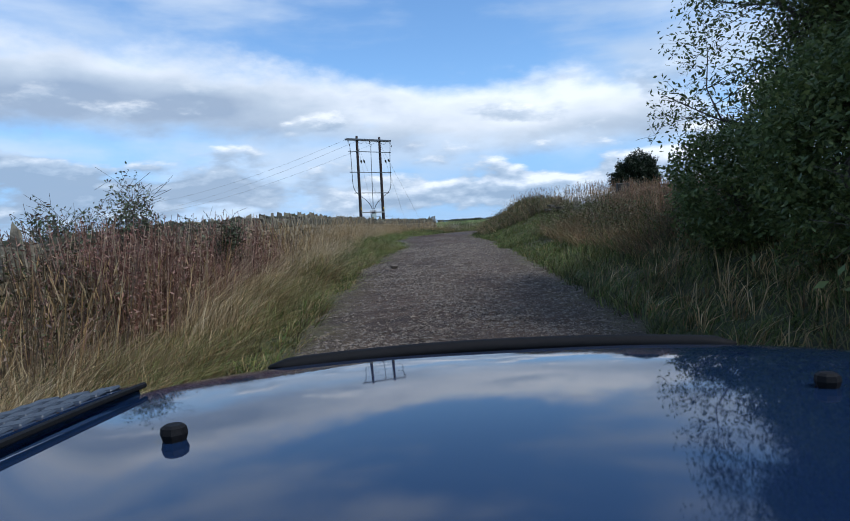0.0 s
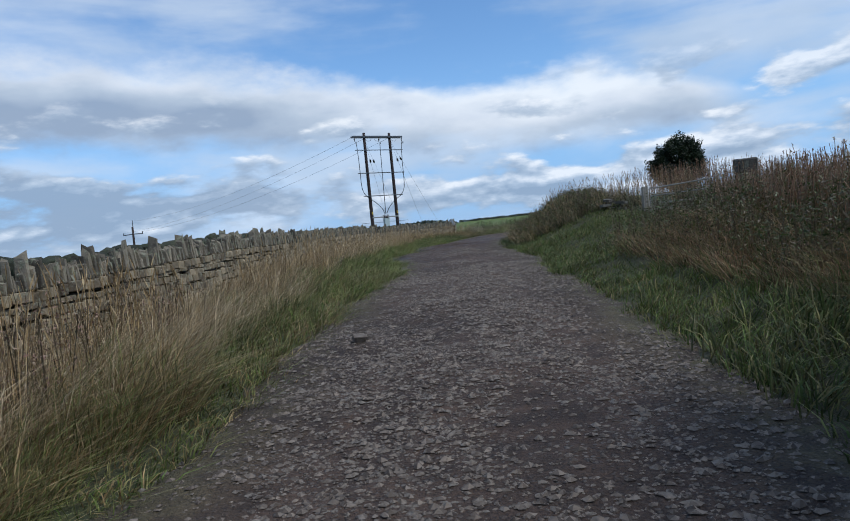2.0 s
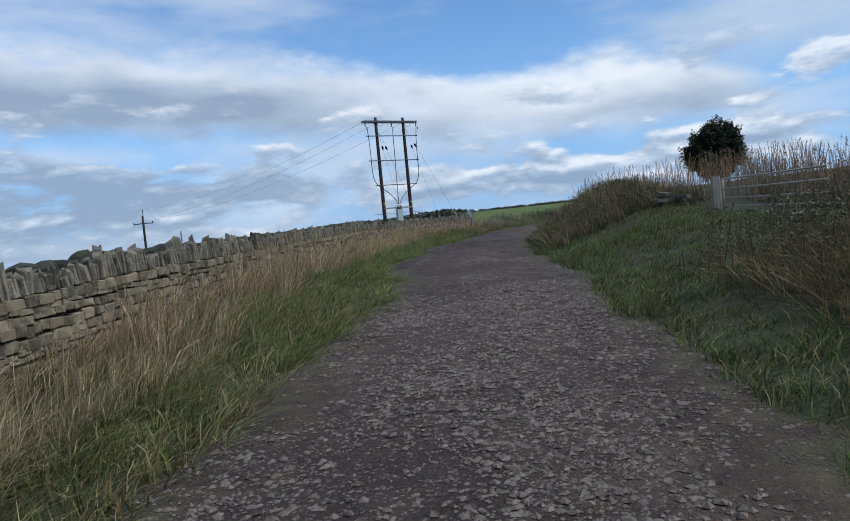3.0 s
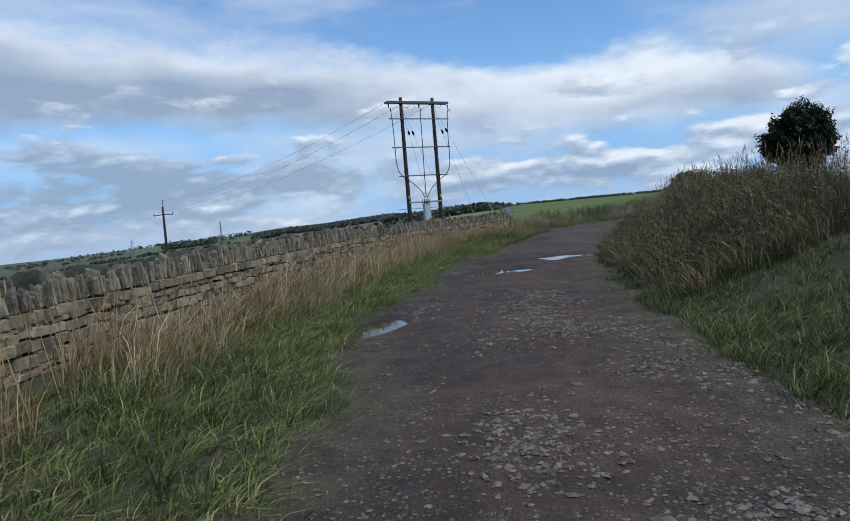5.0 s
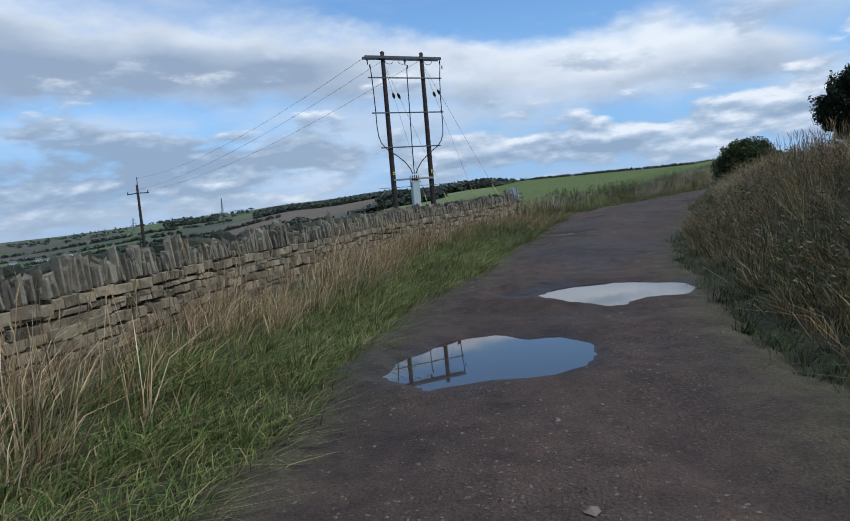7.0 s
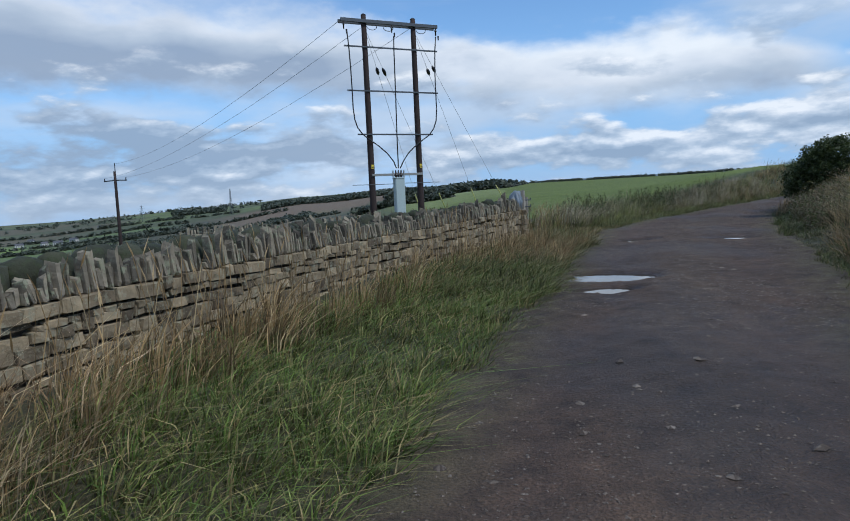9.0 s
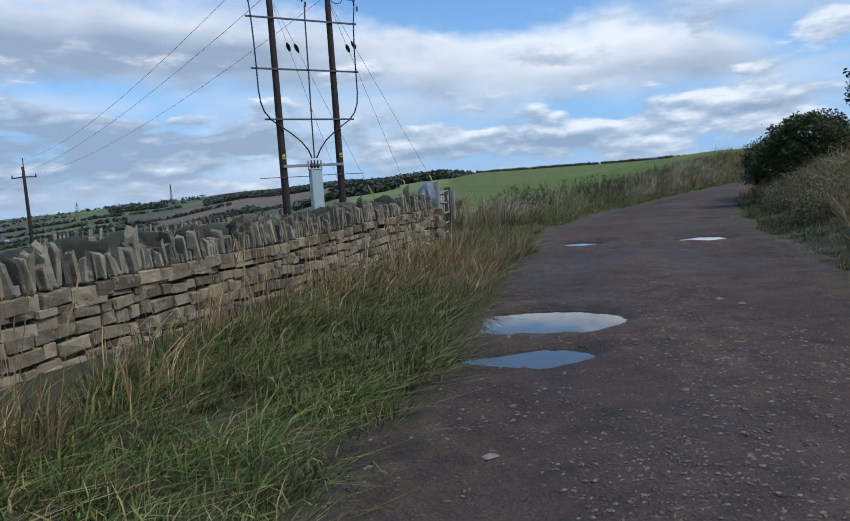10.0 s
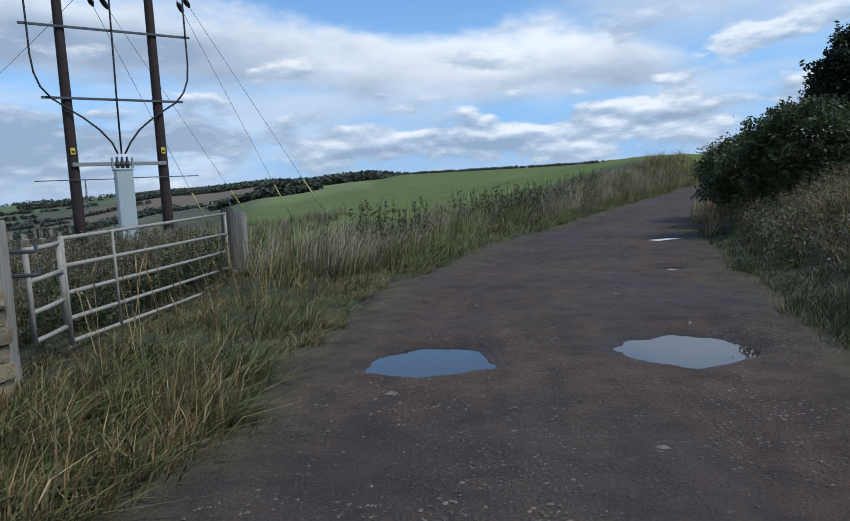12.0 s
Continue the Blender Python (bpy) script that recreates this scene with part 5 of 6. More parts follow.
g8 = weeds(x, y, tall(len(x), 0.30, 0.60), np.concatenate([DEEP, SHADY]), 0.032, 24, 0.12, BROWN, low=0.05)
stuff("bank_weeds", [g8, g1, g2, g3, g4, g5, g6, g7], leaf_mat, "dark nettles and reddish dock on the bank", "weeds")

# weeds along the field edge past the gate
edge0 = lambda v: lx_(v) - np.interp(v, [56, 60, 80], [2.3, 2.8, 2.6])
groups = [
    scatter_blades(26000, edge0, lambda v: lx_(v) - np.interp(v, [57, 66, 84], [0.9, 0.8, 0.4]), 55.9, 84, 36, 0.42, 0.95, 0.006, 0.012, 0.35, PALE, 0.40, 0.7),
    scatter_blades(12000, lambda v: lx_(v) - 2.6, lambda v: lx_(v) - 0.1, 72, 100, 76, 0.5, 1.1, 0.010, 0.018, 0.4, np.concatenate([OLIVE, STRAW * 0.7]), 0.34, 0.5),
    scatter_blades(22000, lambda v: lx_(v) - 1.3, lambda v: lx_(v) + 0.1, 56.8, 84, 75, 0.12, 0.34, 0.010, 0.018, 0.8, OLIVE, 0.2, size=0.11),
    scatter_blades(20000, edge0, lambda v: lx_(v) - 0.75, 55.9, 84, 37, 0.35, 0.80, 0.009, 0.016, 0.4, OLIVE * 1.25, 0.36, 0.7),
    scatter_blades(12000, lambda v: rx_(v) - 0.1, lambda v: rx_(v) + 3.0, 60, 82, 38, 0.35, 0.8, 0.008, 0.016, 0.4, STRAW * 0.8, 0.40),
    scatter_blades(26000, -16, -2.9, 51.5, 74, 39, 0.25, 0.6, 0.008, 0.016, 0.45, PALE * 0.75, 0.46, 0.5),
    scatter_blades(14000, -16, -2.9, 51.5, 74, 40, 0.25, 0.5, 0.010, 0.020, 0.4, OLIVE, 0.42, 0.5),
]
stuff("field_edge_grass", groups, grass_mat, "tall faded grass along the field edge and round the poles", "grass")
x, y = clumpy(900, edge0, lambda v: lx_(v) - 0.8, 56.8, 80, 41, 0.48, 0.6, 0.06)
g1 = weeds(x, y, tall(len(x), 0.55, 1.05), DEEP, 0.05, 22, 0.09, BROWN)
x, y = clumpy(1300, -6.5, -2.4, 50.8, 60, 44, 0.36)
g4 = weeds(x, y, tall(len(x), 0.35, 0.75), np.concatenate([BROWN, DEEP, PALE * 0.5]), 0.035, 22, 0.10, BROWN, low=0.05)
x, y = clumpy(260, -2.9, -2.3, 50.8, 56.2, 42, 0.3)
g2 = weeds(x, y, tall(len(x), 0.3, 0.6), DEEP, 0.04, 26, 0.1, BROWN, low=0.05)
x, y = clumpy(500, lambda v: rx_(v) + 0.8, lambda v: rx_(v) + 3.0, 62, 80, 43, 0.45)
g3 = weeds(x, y, tall(len(x), 0.5, 1.0), DEEP, 0.06, 18, 0.12, BROWN)
stuff("field_edge_weeds", [g1, g2, g3, g4], leaf_mat, "dark docks and nettles standing in the field edge", "weeds")


# ---- trees and bushes ----
def grow(base, height, spread, seed, trunk_r, levels=4, stems=1, lean=(0, 0), first=0.22):
    """Limbs of a tree as tubes, and the tips where its leaves sit."""
    r = random.Random(seed)
    m, tips = Mesh(), []

    def limb(p, d, length, rad, level):
        pts, radii = [p], [rad]
        n = 4
        for i in range(n):
            d = (d + Vector((r.gauss(0, 0.16), r.gauss(0, 0.16), r.gauss(0.03, 0.10)))).normalized()
            p = p + d * length / n
            pts.append(p)
            radii.append(max(rad * (1 - 0.6 * (i + 1) / n), 0.0025))
            if level >= 1:
                tips.append((p, level))
            if level < levels and (i > 0 or level > 0):
                for _ in range(2 if level < 2 else r.choice((1, 2))):
                    side = Vector((r.gauss(0, 1), r.gauss(0, 1), r.gauss(0.15, 0.5))).normalized()
                    q = (d * 0.45 + side * spread).normalized()
                    limb(p, q, length * r.uniform(0.5, 0.72), radii[-1] * 0.62, level + 1)
        step = 1 if level < 2 else 2 if level < levels else 4
        m.tube(pts[::step], radii[::step], 7 if level < 2 else 3, cap=False)
        if level == levels:
            tips.append((p, level + 1))
    for s in range(stems):
        b = Vector(base) + Vector((r.gauss(0, 0.18), r.gauss(0, 0.18), 0)) * (stems > 1)
        limb(b, Vector((lean[0] + r.gauss(0, 0.2) * (stems > 1), lean[1] + r.gauss(0, 0.2) * (stems > 1), 1)).normalized(), height * 0.62, trunk_r, 0)
    return m, [t for t in tips if t[1] >= 2]


def tree(name, base, height, spread, seed, trunk_r, leaf, per_tip, fluff, pal, label, category, stems=1, lean=(0, 0), levels=4):
    t = thing(name, base, label, category)
    m, tips = grow((base[0], base[1], base[2] - 0.2), height, spread, seed, trunk_r, levels, stems, lean)
    part("trunk", m, bark, t, "grey-brown branching trunk and limbs")
    p = np.array([tuple(q[0]) for q in tips])
    q = np.repeat(p, per_tip, 0) + rng.normal(0, fluff, (len(p) * per_tip, 3))
    q = q[q[:, 2] > ground_z(q[:, 0], q[:, 1]) + 0.05]
    q = q[(q[:, 0] > 3.3 + 0.24 * (q[:, 1] - 7)) & (np.hypot(q[:, 0] - 1.2, q[:, 1] + 1.1) > 4.6)]
    v, s, c = leaves(q, leaf, pal, 0.3, 0.75)
    crown = part("crown", array_mesh("crown", v, s, leaf_mat, c), None, t, "crown of many small dark green leaves")
    return t


HAW = np.array([(0.062, 0.088, 0.029), (0.044, 0.064, 0.022), (0.098, 0.122, 0.042)])
# hedge copy of HAW, lightened: windscreen haze put into the leaf colour
HEDGE = HAW * 1.9
tree("hawthorn_tree", (6.3, 7.4, gz(6.3, 7.4)), 4.2, 0.85, 5, 0.14, 0.043, 3, 0.11, HEDGE, "large dark hawthorn overhanging the track", "tree", stems=3, lean=(-0.15, 0.0))
tree("hawthorn_tree", (6.8, 4.2, gz(6.8, 4.2)), 5.2, 0.9, 8, 0.16, 0.052, 2, 0.17, HEDGE, "tall dark hawthorn in the hedge on the bank", "tree", stems=3, lean=(-0.1, 0.05))
tree("hawthorn_tree", (6.2, 1.2, gz(6.2, 1.2)), 4.4, 0.9, 21, 0.14, 0.052, 2, 0.18, HEDGE, "dense dark hawthorn in the hedge on the bank", "tree", stems=3)


def clump_tree(name, at, parts, leaf, n, pal, label, category, trunk_h, trunk_r, seed, lobes=0.6, foot=1.0):
    """A far tree: a trunk, and a crown of leaves lying in uneven clumps. parts: centres and half-axes of the clumps."""
    t = thing(name, at, label, category)
    r = random.Random(seed)
    m = Mesh().tube([Vector(at) + Vector((0, 0, -0.3)), Vector(at) + Vector((0.05, 0, trunk_h * 0.6)), Vector(at) + Vector((-0.05, 0.1, trunk_h))], [trunk_r, trunk_r * 0.8, trunk_r * 0.5], 8)
    for c, s in parts[:7]:
        a = Vector(at) + Vector((0, 0, trunk_h * 0.7))
        b = Vector(at) + Vector(c)
        m.tube([a, a.lerp(b, 0.5) + Vector((r.gauss(0, 0.1), r.gauss(0, 0.1), 0.1)), b], [trunk_r * 0.5, trunk_r * 0.3, trunk_r * 0.1], 5, cap=False)
    part("trunk", m, bark, t)
    (cx, cy, cz), (ax_, ay_, az_) = parts[0]
    d = rng.normal(0, 1, (n, 3))
    d /= np.linalg.norm(d, axis=1, keepdims=True)
    u, w = np.arctan2(d[:, 1], d[:, 0]), d[:, 2]
    big_lobes = (fbm(d[:, 0] * 1.7 + 9, d[:, 2] * 1.7 + d[:, 1] * 1.3, seed, 2) + fbm(d[:, 1] * 1.9 + 3, d[:, 2] * 1.9 - d[:, 0], seed + 7, 2)) / 2 - 0.5
    small_lobes = fbm(np.cos(u) * 5 + w * 4, np.sin(u) * 5 - w * 5, seed + 3, 3) - 0.5
    rad = (1.06 + 1.1 * lobes * big_lobes + 1.1 * lobes * small_lobes) * rng.uniform(0.35, 1.0, n) ** 0.35
    rad = rad * np.where(rng.uniform(0, 1, n) < 0.03, rng.uniform(1.0, 1.10, n), 1.0)
    rad = rad * np.where(w < -0.45, foot, 1.0)
    q = np.array(at) + np.array((cx, cy, cz)) + d * rad[:, None] * np.array((ax_, ay_, az_))
    v, s, c = leaves(q, leaf, pal, 0.3, 0.8)
    part("crown", array_mesh("crown", v, s, leaf_mat, c), None, t, "rounded crown of dark leaves")
    return t


def clumps(count, size, sub, seed):
    """Uneven clumps that fill a rounded crown of the given half-axes about its centre."""
    r = random.Random(seed)
    out = [((0, 0, size[2]), tuple(v * 0.86 for v in size))] * 14
    for _ in range(count):
        d = Vector((r.gauss(0, 1), r.gauss(0, 1), r.gauss(0, 1))).normalized()
        f = r.uniform(0.62, 0.86)
        s = r.uniform(0.6, 1.4) * sub
        out.append(((d.x * size[0] * f, d.y * size[1] * f, size[2] * (1 + f * d.z)), (s * r.uniform(0.8, 1.3), s, s * 0.8)))
    return out


FIR = np.array([(0.020, 0.034, 0.016), (0.015, 0.026, 0.012), (0.032, 0.048, 0.020)])
tg = gz(19.5, 75.8)
ct = [((c[0], c[1], c[2] + 1.9 - tg), s) for c, s in clumps(80, (2.7, 2.45, 3.0), 0.5, 4)]
clump_tree("round_tree", (19.5, 75.8, tg), ct, 0.13, 42000, FIR, "round-topped dark evergreen tree standing alone in the field", "tree", 3.0 - tg, 0.28, 4, 0.85, 0.8)
bg = gz(8.35, 60.2)
cb = [((c[0] - 0.1, c[1], c[2] - 0.10), s) for c, s in clumps(60, (1.50, 1.3, 1.2), 0.32, 9)]
clump_tree("thorn_bush", (8.30, 60.2, bg), cb, 0.055, 28000, HAW, "dense dark green thorn bush on the bank", "bush", 0.8, 0.08, 9)
bg = gz(10.4, 62.5)
cb = [((c[0], c[1], c[2] - 0.15), s) for c, s in clumps(36, (1.3, 1.4, 0.75), 0.34, 12)]
clump_tree("thorn_bush", (10.4, 62.5, bg), cb, 0.060, 12000, HAW, "low dark thorn bush behind the bank", "bush", 0.7, 0.08, 12)

for bx, by, half, n_, seed in ((8.3, 62.6, (1.1, 1.1, 0.95), 16000, 51), (8.9, 64.6, (1.4, 1.3, 1.15), 14000, 52)):
    bg = gz(bx, by)
    cb = [((c[0], c[1], c[2] - 0.15), s) for c, s in clumps(40, half, 0.32, seed)]
    clump_tree("thorn_bush", (bx, by, bg), cb, 0.055, n_, HAW, "dense dark thorn bush at the bend of the track", "bush", 0.7, 0.07, seed)
for hx, hy, a, b_, c_, n_, seed in ((4.55, 7.7, 0.90, 1.1, 0.9, 11000, 35), (4.7, 5.2, 1.0, 1.4, 1.3, 9000, 36), (5.35, 6.6, 1.15, 1.3, 1.25, 10000, 31), (5.6, 4.0, 1.3, 1.5, 1.6, 9000, 32), (5.5, 1.4, 1.3, 1.5, 1.5, 6000, 33), (6.6, 8.6, 1.2, 1.2, 1.1, 8000, 34)):
    hg = gz(hx, hy)
    cb = [((c[0], c[1], c[2] - 0.15), s) for c, s in clumps(34, (a, b_, c_), 0.36, seed)]
    clump_tree("hedge_bush", (hx, hy, hg), cb, 0.038, int(n_ * 1.6), HEDGE, "dense dark hawthorn undergrowth in the hedge", "bush", 0.8, 0.06, seed)

# brambles by the wall
BR = np.array([(0.085, 0.115, 0.055), (0.120, 0.150, 0.075), (0.10, 0.075, 0.055)])
for bx, by, hgt, seed, spread in ((-2.85, 5.9, 1.4, 3, 0.7), (-2.5, 7.9, 1.05, 6, 0.8), (-2.95, 4.6, 1.1, 9, 0.8)):
    t = thing("bramble", (bx, by, gz(bx, by)), "thin wild rose and bramble stems above the dead weeds", "shrub", "brambles")
    m, tips = grow((bx, by, gz(bx, by) - 0.1), hgt, spread, seed, 0.024, 3, 3)
    part("stem", m, bark, t, "thin brown arching stems")
    gb0 = gz(bx, by)
    p = np.array([tuple(q[0]) for q in tips if q[0].z > gb0 + 0.55])
    p = p[fbm(p[:, 0] * 3, p[:, 1] * 3 + p[:, 2] * 3, seed, 2) > 0.56]
    q = np.repeat(p, 2, 0) + rng.normal(0, 0.030, (len(p) * 2, 3))
    v, s, c = leaves(q, 0.026, BR, 0.3, 0.8)
    part("foliage", array_mesh("foliage", v, s, leaf_mat, c), None, t, "small sparse dull green leaves")

# ---- woods, hedges, masts and houses in the distance ----
# far tree greens paled and greyed, distance haze painted into them
WOOD = np.array([(0.070, 0.088, 0.062), (0.085, 0.103, 0.070), (0.10, 0.112, 0.076)])


def woodland(name, az0, az1, r0, r1, n, size, label, category, seed, cut=0.0, leafs=26):
    az = np.radians(rng.uniform(az0, az1, n))
    r = rng.uniform(r0, r1, n)
    x, y = np.sin(az) * r, 40 + np.cos(az) * r
    keep = fbm(x / (r1 * 0.05), y / (r1 * 0.05), seed, 3) > cut
    x, y = x[keep], y[keep]
    k = len(x)
    s = size * rng.uniform(0.6, 1.25, k)
    z = ground_z(x, y)
    d = rng.normal(0, 1, (k, leafs, 3))
    d /= np.linalg.norm(d, axis=2, keepdims=True)
    d[..., 2] = d[..., 2] * 0.85 + 0.55
    p = np.stack([x, y, z], -1)[:, None, :] + d * rng.uniform(0.6, 1.0, (k, leafs, 1)) * s[:, None, None]
    v, sz, c = leaves(p.reshape(-1, 3), size * 0.62, WOOD, 0.9, 0.9)
    return tagged(new(name, array_mesh(name, v, sz, leaf_mat, c)), label, category, kind="stuff")


woodland("woodland", -15.5, -3.2, 760, 980, 900, 6.5, "dark mixed wood on the far hilltop", "wood", 2, 0.30)
woodland("woodland", -26, -13.5, 1450, 1800, 2600, 6.5, "long dark wood along the ridge", "wood", 3, 0.26, 16)
woodland("woodland", -52, -32, 430, 500, 600, 2.8, "dark scrub and trees in the valley below", "wood", 4, 0.52, 16)
woodland("woodland", -40, -22, 640, 780, 1300, 3.4, "dark wooded slope across the valley", "wood", 14, 0.36, 16)
woodland("woodland", -60, -26, 2000, 3400, 520, 9.0, "scattered trees on the far skyline", "wood", 5, 0.50, 14)
woodland("woodland", -33, -29, 1900, 2300, 280, 9.0, "dark clump of trees on the far hilltop", "wood", 15, 0.2, 14)
woodland("hedgerow", -19, -10.5, 262, 276, 170, 2.2, "dark hedgerow between two fields", "hedge", 6)
woodland("hedgerow", -3.4, 15, 292, 302, 420, 0.75, "low dark hedge along the skyline", "hedge", 7)
woodland("hedgerow", -70, -30, 900, 930, 420, 4.0, "hedgerow across the valley fields", "hedge", 8)
woodland("hedgerow", -70, -20, 612, 624, 420, 3.0, "dark hedgerow along the valley fields", "hedge", 10)
woodland("hedgerow", -70, -24, 1100, 1114, 420, 4.0, "dark hedgerow along the valley fields", "hedge", 11)
woodland("hedgerow", -70, -28, 1690, 1715, 360, 5.5, "dark hedgerow below the far skyline", "hedge", 12)
woodland("hedgerow", -70, -32, 1380, 1400, 300, 5.0, "hedgerow across the far fields", "hedge", 9)


def mast(az, r, h, w, label):
    x, y = math.sin(radians(az)) * r, 40 + math.cos(radians(az)) * r
    z = gz(x, y)
    t = thing("lattice_mast", (x, y, z), label, "mast")
    for sx in (-1, 1):
        for sy in (-1, 1):
            part("leg", Mesh().tube([(x + sx * w, y + sy * w, z - 2), (x + sx * w * 0.12, y + sy * w * 0.12, z + h)], h * 0.006, 4), dark_steel, t)
    for k in range(6):
        f0, f1 = k / 6, (k + 1) / 6
        a, b = w * (1 - 0.88 * f0), w * (1 - 0.88 * f1)
        part("brace", Mesh().tube([(x - a, y - a, z + h * f0), (x + b, y - b, z + h * f1)], h * 0.004, 4), dark_steel, t)
        part("brace", Mesh().tube([(x + a, y - a, z + h * f0), (x - b, y - b, z + h * f1)], h * 0.004, 4), dark_steel, t)
    return t


mast(-28.6, 1600, 62, 3.2, "slim grey lattice mast on the far hill")
pyl = mast(-35.4, 1900, 40, 5, "grey lattice electricity pylon on the far hill")
px_, py_ = math.sin(radians(-35.4)) * 1900, 40 + math.cos(radians(-35.4)) * 1900
for f, wdt in ((0.62, 9), (0.78, 8), (0.92, 6)):
    zz = gz(px_, py_) + 40 * f
    part("arm", Mesh().tube([(px_ - wdt, py_, zz), (px_, py_, zz + 1.2), (px_ + wdt, py_, zz)], 0.25, 4), dark_steel, pyl)


def house(az, r, w, d, h, turn):
    x, y = math.sin(radians(az)) * r, 40 + math.cos(radians(az)) * r
    z = gz(x, y)
    t = thing("farmhouse", (x, y, z), "small white farm building with a slate roof", "house", "far houses")
    tr = pose(x, y, z, 0, 0, turn)
    part("wall", Mesh().box((-w / 2, -d / 2, -2), (w / 2, d / 2, h), tr), render_white, t, "white rendered walls")
    rf = Mesh()
    rf.add([tr @ Vector(p) for p in ((-w / 2 - .4, -d / 2 - .4, h), (w / 2 + .4, -d / 2 - .4, h), (w / 2 + .4, d / 2 + .4, h), (-w / 2 - .4, d / 2 + .4, h), (-w / 2 - .4, 0, h + d * 0.4), (w / 2 + .4, 0, h + d * 0.4))],
           [(0, 1, 5, 4), (2, 3, 4, 5), (0, 4, 3), (1, 2, 5), (3, 2, 1, 0)])
    part("roof", rf, slate, t, "grey slate roof")
    part("chimney", Mesh().box((w * 0.3, -0.6, h), (w * 0.3 + 1.2, 0.6, h + d * 0.4 + 1.4), tr), slate, t)
    for k in (-0.3, 0.0, 0.3):
        part("window", Mesh().box((w * k - 0.6, -d / 2 - 0.06, h * 0.35), (w * k + 0.6, -d / 2 + 0.05, h * 0.75), tr, 0.02), slate, t)


for az, r, w, turn in ((-41.5, 1180, 16, 20), (-42.4, 1210, 12, 60), (-40.4, 1230, 18, -10), (-44.0, 1260, 14, 30), (-43.2, 1500, 15, 0), (-46.0, 1700, 20, 10), (-38.5, 1750, 14, -30)):
    house(az, r, w * 0.8, 7, 4.6, turn)

# ---- loose stones ----
ico = [(0.0, 0.0, 0.7), (0.9, 0.1, 0.1), (0.2, 0.8, 0.05), (-0.8, 0.4, 0.12), (-0.5, -0.7, 0.08), (0.5, -0.75, 0.1), (0.1, 0.1, -0.4)]
icf = np.array([(0, 1, 2), (0, 2, 3), (0, 3, 4), (0, 4, 5), (0, 5, 1)])


def pebbles(x, y, size):
    n = len(x)
    z = track_z(x, y)
    a = rng.uniform(0, 2 * np.pi, n)
    b = np.array(ico)[None] * rng.uniform(0.65, 1.25, (n, 7, 3)) * (size * (0.4 + 1.1 * rng.uniform(0, 1, n) ** 2.5))[:, None, None] * np.array([1.0, 0.75, 0.55])
    rot = np.stack([b[..., 0] * np.cos(a)[:, None] - b[..., 1] * np.sin(a)[:, None], b[..., 0] * np.sin(a)[:, None] + b[..., 1] * np.cos(a)[:, None], b[..., 2]], -1)
    v = rot + np.stack([x, y, z], -1)[:, None, :]
    return v[:, icf].reshape(-1, 3), np.full(n * 5, 3), np.zeros((n * 15, 3)) + 0.2


def stone_spread(n, y0, y1, seed, cut):
    y = rng.uniform(y0, y1, n)
    u = rng.beta(1.6, 1.6, n)
    x = left_x(y) + (right_x(y) - left_x(y)) * u
    keep = (fbm(x * 0.9, y * 0.6, seed, 3) + rng.normal(0, 0.1, n) > cut + 0.35 * sstep(18, 28, y) * (y1 < 30)) & (puddle_depth(x, y) < 0.4)
    return x[keep], y[keep]


gr = [pebbles(*stone_spread(62000, 2, 28, 8, 0.44), 0.034), pebbles(*stone_spread(46000, 2, 28, 28, 0.40), 0.020), pebbles(*stone_spread(16000, 26, 42, 8, 0.50), 0.013), pebbles(*stone_spread(36000, 41, 60, 8, 0.46), 0.016),
      pebbles(*stone_spread(500, 2, 60, 18, 0.4), 0.045)]
stuff("gravel", gr, gravel_mat, "loose angular stones strewn over the track", "gravel")

# a single larger stone lying on the track
sx_, sy_ = -0.58, 12.82
blk = rough_block(rr, 0.12, 0.1, 0.3)
s = Matrix.LocRotScale((0, 0, 0.05), Euler((0.2, 0.1, 0.6)), (0.14, 0.10, 0.075))
big = tagged(new("stone", Mesh().add([s @ Vector(v) for v in blk.v], blk.f).data("loose_stone", gravel_mat)), "dark fist-sized stone lying on the track", "stone")
big.location = (sx_, sy_, float(track_z(np.array([sx_]), np.array([sy_]))[0]))

# ---- the car's front, where it stands at the start ----
CF, CR = Vector((-0.0796, 0.9968, 0)), Vector((0.9968, 0.0796, 0))
CE = Vector((1.191, -1.148, 0.022))


def at_car(lat, fwd, up):
    return CE + CR * lat + CF * fwd + Vector((0, 0, up))


def wing_up(fwd):
    return -0.2737 - 0.004 * fwd - 0.018 * fwd * fwd


def bonnet_up(lat, fwd):
    """The bonnet rises a little to its crown and rolls over towards its front edge."""
    z = float(np.interp(fwd, *CROWN))
    z -= 0.035 * max(abs(lat - 0.2) - 0.1, 0) ** 2
    z -= 0.05 * max(fwd - 1.80, 0) / 0.1 * max(fwd - 1.80, 0) / 0.1
    w = min(max((-0.44 - lat) / 0.22, 0), 1) ** 2 * min(max((1.60 - fwd) / 0.3, 0), 1)
    return z * (1 - w) + (wing_up(fwd) - 0.010) * w


_f = np.linspace(0.1, 1.95, 186)
_s = np.interp(_f, [0.1, 0.9, 1.5, 1.78, 1.95], [0.020, 0.000, -0.034, -0.078, -0.09])
_h = np.cumsum(_s) * (_f[1] - _f[0])
CROWN = (_f, _h - np.interp(1.80, _f, _h) - 0.325)

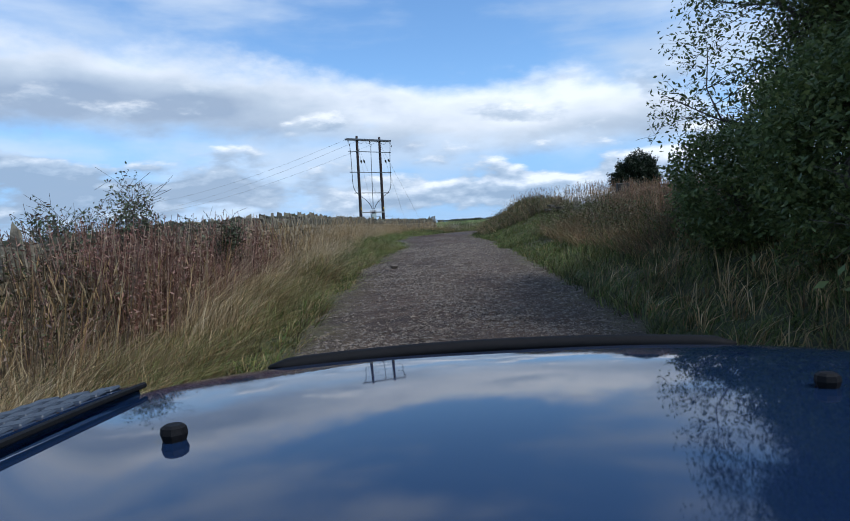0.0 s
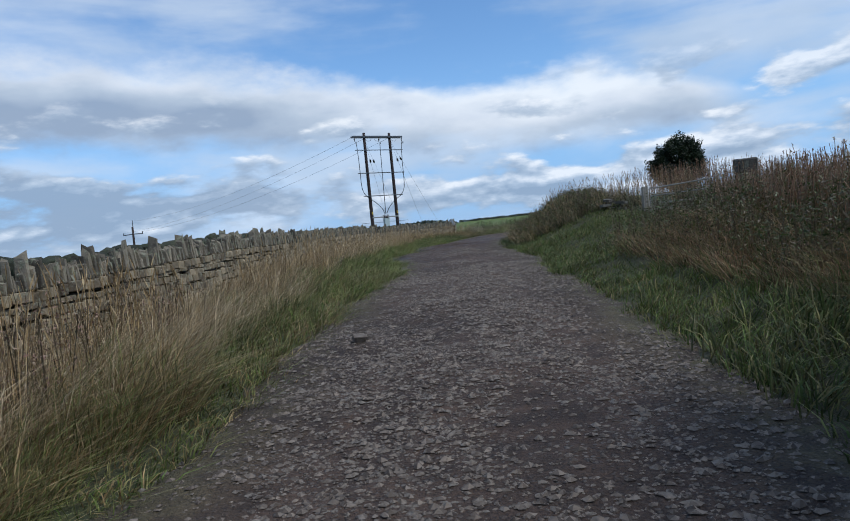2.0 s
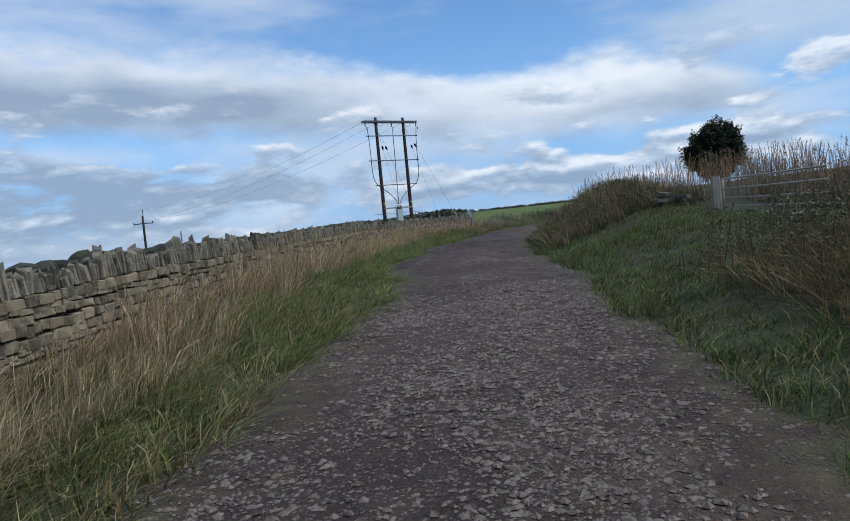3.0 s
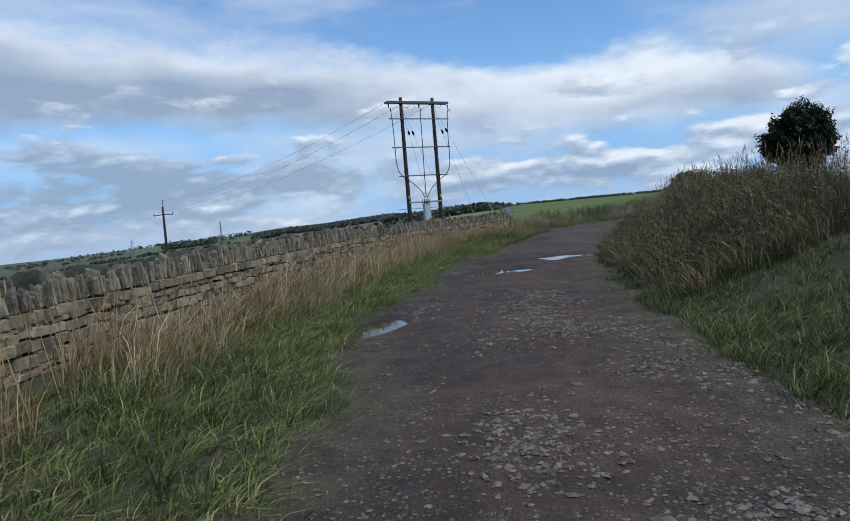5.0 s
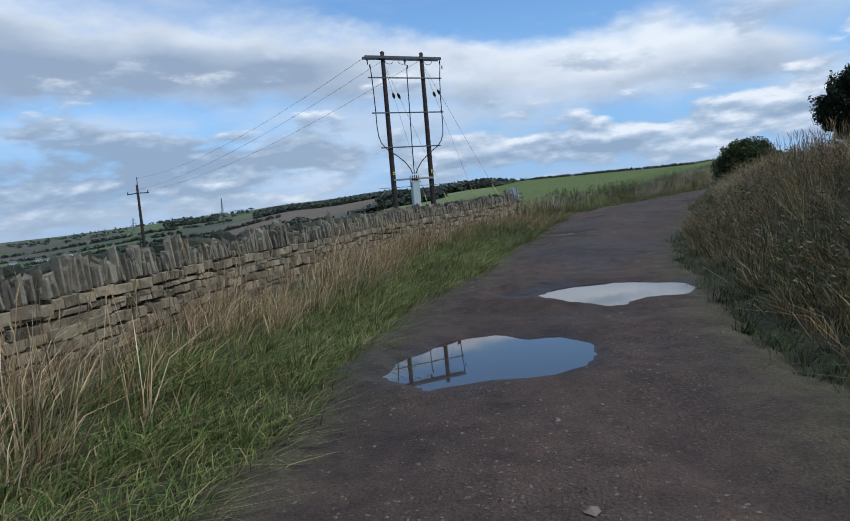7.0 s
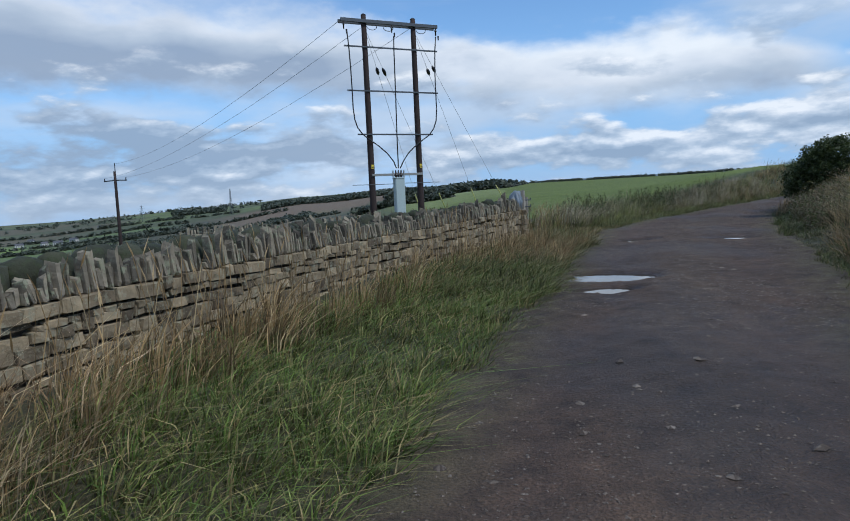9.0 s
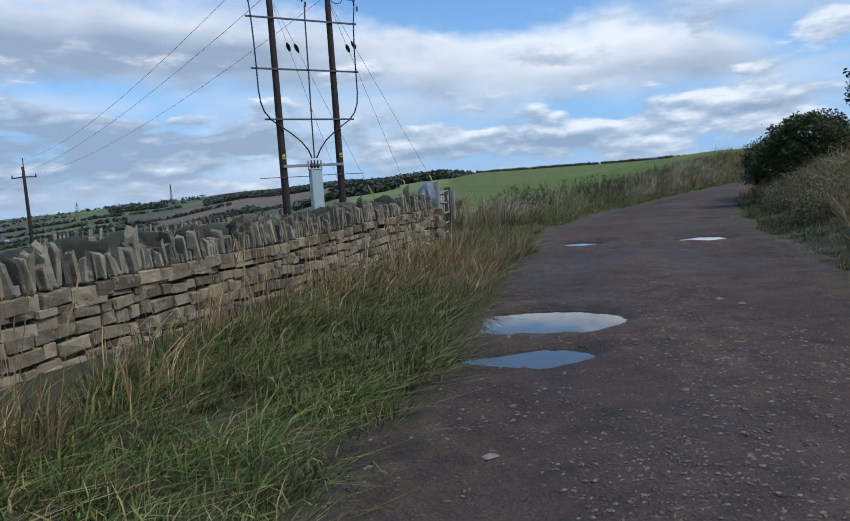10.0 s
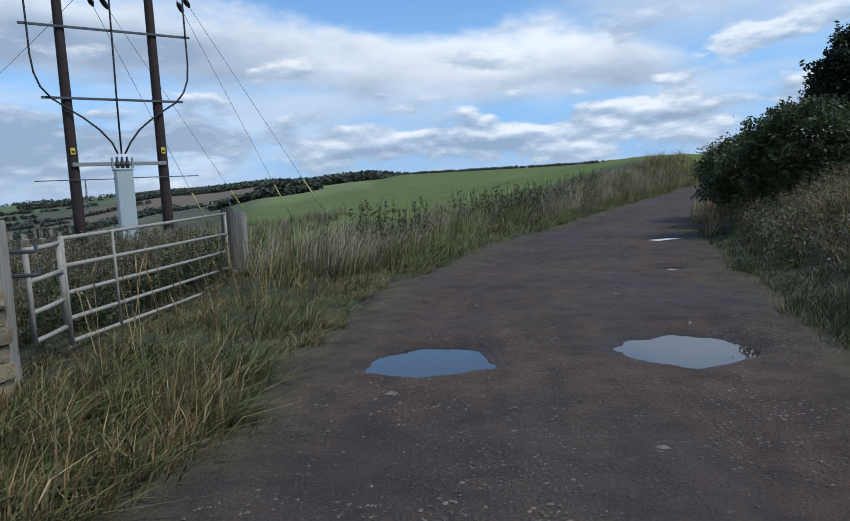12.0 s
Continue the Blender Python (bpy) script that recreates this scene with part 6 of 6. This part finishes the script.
floor_z = float(track_z(np.array([CE.x]), np.array([CE.y + 1.2]))[0])
car = thing("car", (*at_car(0.2, 1.2, 0).xy, floor_z), "dark blue off-road car with a glossy bonnet on the track", "car")
bon = Mesh()
lats, fwds = np.linspace(-0.66, 1.06, 44), np.concatenate([np.linspace(0.12, 1.74, 34), np.linspace(1.77, 1.93, 8)])
rows = []
for f in fwds:
    taper = 1 - 0.12 * max(f - 1.55, 0) / 0.38
    rows.append([at_car(0.2 + (l - 0.2) * taper, f - 0.10 * ((l - 0.2) / 0.86) ** 4 * max(f - 1.4, 0) / 0.5, bonnet_up(l, f)) for l in lats])
nl = len(lats)
bon.add([p for r in rows for p in r], [(i * nl + j, i * nl + j + 1, (i + 1) * nl + j + 1, (i + 1) * nl + j) for i in range(len(rows) - 1) for j in range(nl - 1)])
part("bonnet", bon, car_paint, car, "glossy dark blue bonnet reflecting the sky", True)
lip = Mesh()
prof = [(0, 0.0), (0.010, 0.014), (0.024, 0.018), (0.038, 0.012), (0.044, -0.02), (0, -0.02)]
ring = []
for l in np.linspace(-0.445, 0.843, 30):
    f = 1.90 - 0.09 * ((l - 0.2) / 0.65) ** 2
    end = min((l + 0.445) / 0.05, (0.843 - l) / 0.05, 1.0) * 0.85 + 0.15
    ring.append([at_car(l, f + a, -0.341 + 0.012 * (1 - ((l - 0.2) / 0.65) ** 2) + max(b, -0.02) * end) for a, b in prof])
k = len(prof)
lip.add([p for r in ring for p in r], [(i * k + s, i * k + (s + 1) % k, i * k + k + (s + 1) % k, i * k + k + s) for i in range(len(ring) - 1) for s in range(k)] + [tuple(range(k))[::-1], tuple((len(ring) - 1) * k + s for s in range(k))])
part("bonnet_deflector", lip, rubber, car, "black plastic strip along the bonnet front", True)
for l, f in ((-0.415, 1.054), (0.697, 1.162)):
    z = bonnet_up(l, f)
    part("buffer", Mesh().tube([at_car(l, f, z - 0.005), at_car(l, f, z + 0.012), at_car(l, f, z + 0.022), at_car(l, f, z + 0.026)], [0.017, 0.022, 0.020, 0.014], 8), rubber, car, "small black rubber bonnet buffer")
# wing top with raised tread plate
wing = Mesh()
ws = []
for f in np.linspace(0.1, 1.52, 20):
    o = 0.02 * max(f - 1.3, 0) / 0.3
    ws.append([at_car(-0.665 + o, f, wing_up(f) - 0.09), at_car(-0.69 + o, f, wing_up(f) + 0.012), at_car(-0.93 + o * 4, f, wing_up(f) - 0.020), at_car(-0.96 + o * 4, f, wing_up(f) - 0.07), at_car(-0.97 + o * 4, f, -0.62)])
wing.add([p for r in ws for p in r], [(i * 5 + s, i * 5 + s + 1, i * 5 + 6 + s, i * 5 + 5 + s) for i in range(len(ws) - 1) for s in range(4)])
wing_ob = part("wing", wing, car_paint, car, "dark blue front wing")
for i in range(16):
    for j in range(3):
        f, l = 0.50 + i * 0.066, -0.735 - j * 0.07
        z = wing_up(f) + 0.012 - 0.133 * (-0.69 - l)
        tr = Matrix.Translation(at_car(l, f, z)) @ Matrix.Rotation(math.atan2(CF.y, CF.x), 4, "Z")
        part("tread", Mesh().box((-0.024, -0.026, -0.004), (0.024, 0.026, 0.005), tr @ Matrix.Rotation(-0.133, 4, "X"), 0.004), chequer, wing_ob)
seal = Mesh().tube([at_car(-0.668, f, wing_up(f) + 0.008) for f in np.linspace(0.2, 1.54, 12)], 0.007, 6)
part("seal", seal, rubber, car, "black rubber seal between bonnet and wing")
body = Mesh()
btr = Matrix.Translation(CE) @ Matrix.Rotation(math.atan2(CF.y, CF.x), 4, "Z")
body.box((0.15, -1.00, -0.98), (1.80, 0.62, -0.42), btr, 0.06)
part("body", body, car_paint, car, "dark blue lower body")
for l in (-0.72, 1.10):
    c = at_car(l, 1.15, 0)
    c.z = floor_z + 0.385
    ax = CR * 0.11
    wheel = part("wheel", Mesh().tube([c - ax, c - ax * 0.8, c + ax * 0.8, c + ax], [0.33, 0.39, 0.39, 0.33], 24), rubber, car, "black tyre")
    part("rim", Mesh().tube([c - ax * 1.05, c + ax * 1.05], 0.21, 16), steel, wheel)
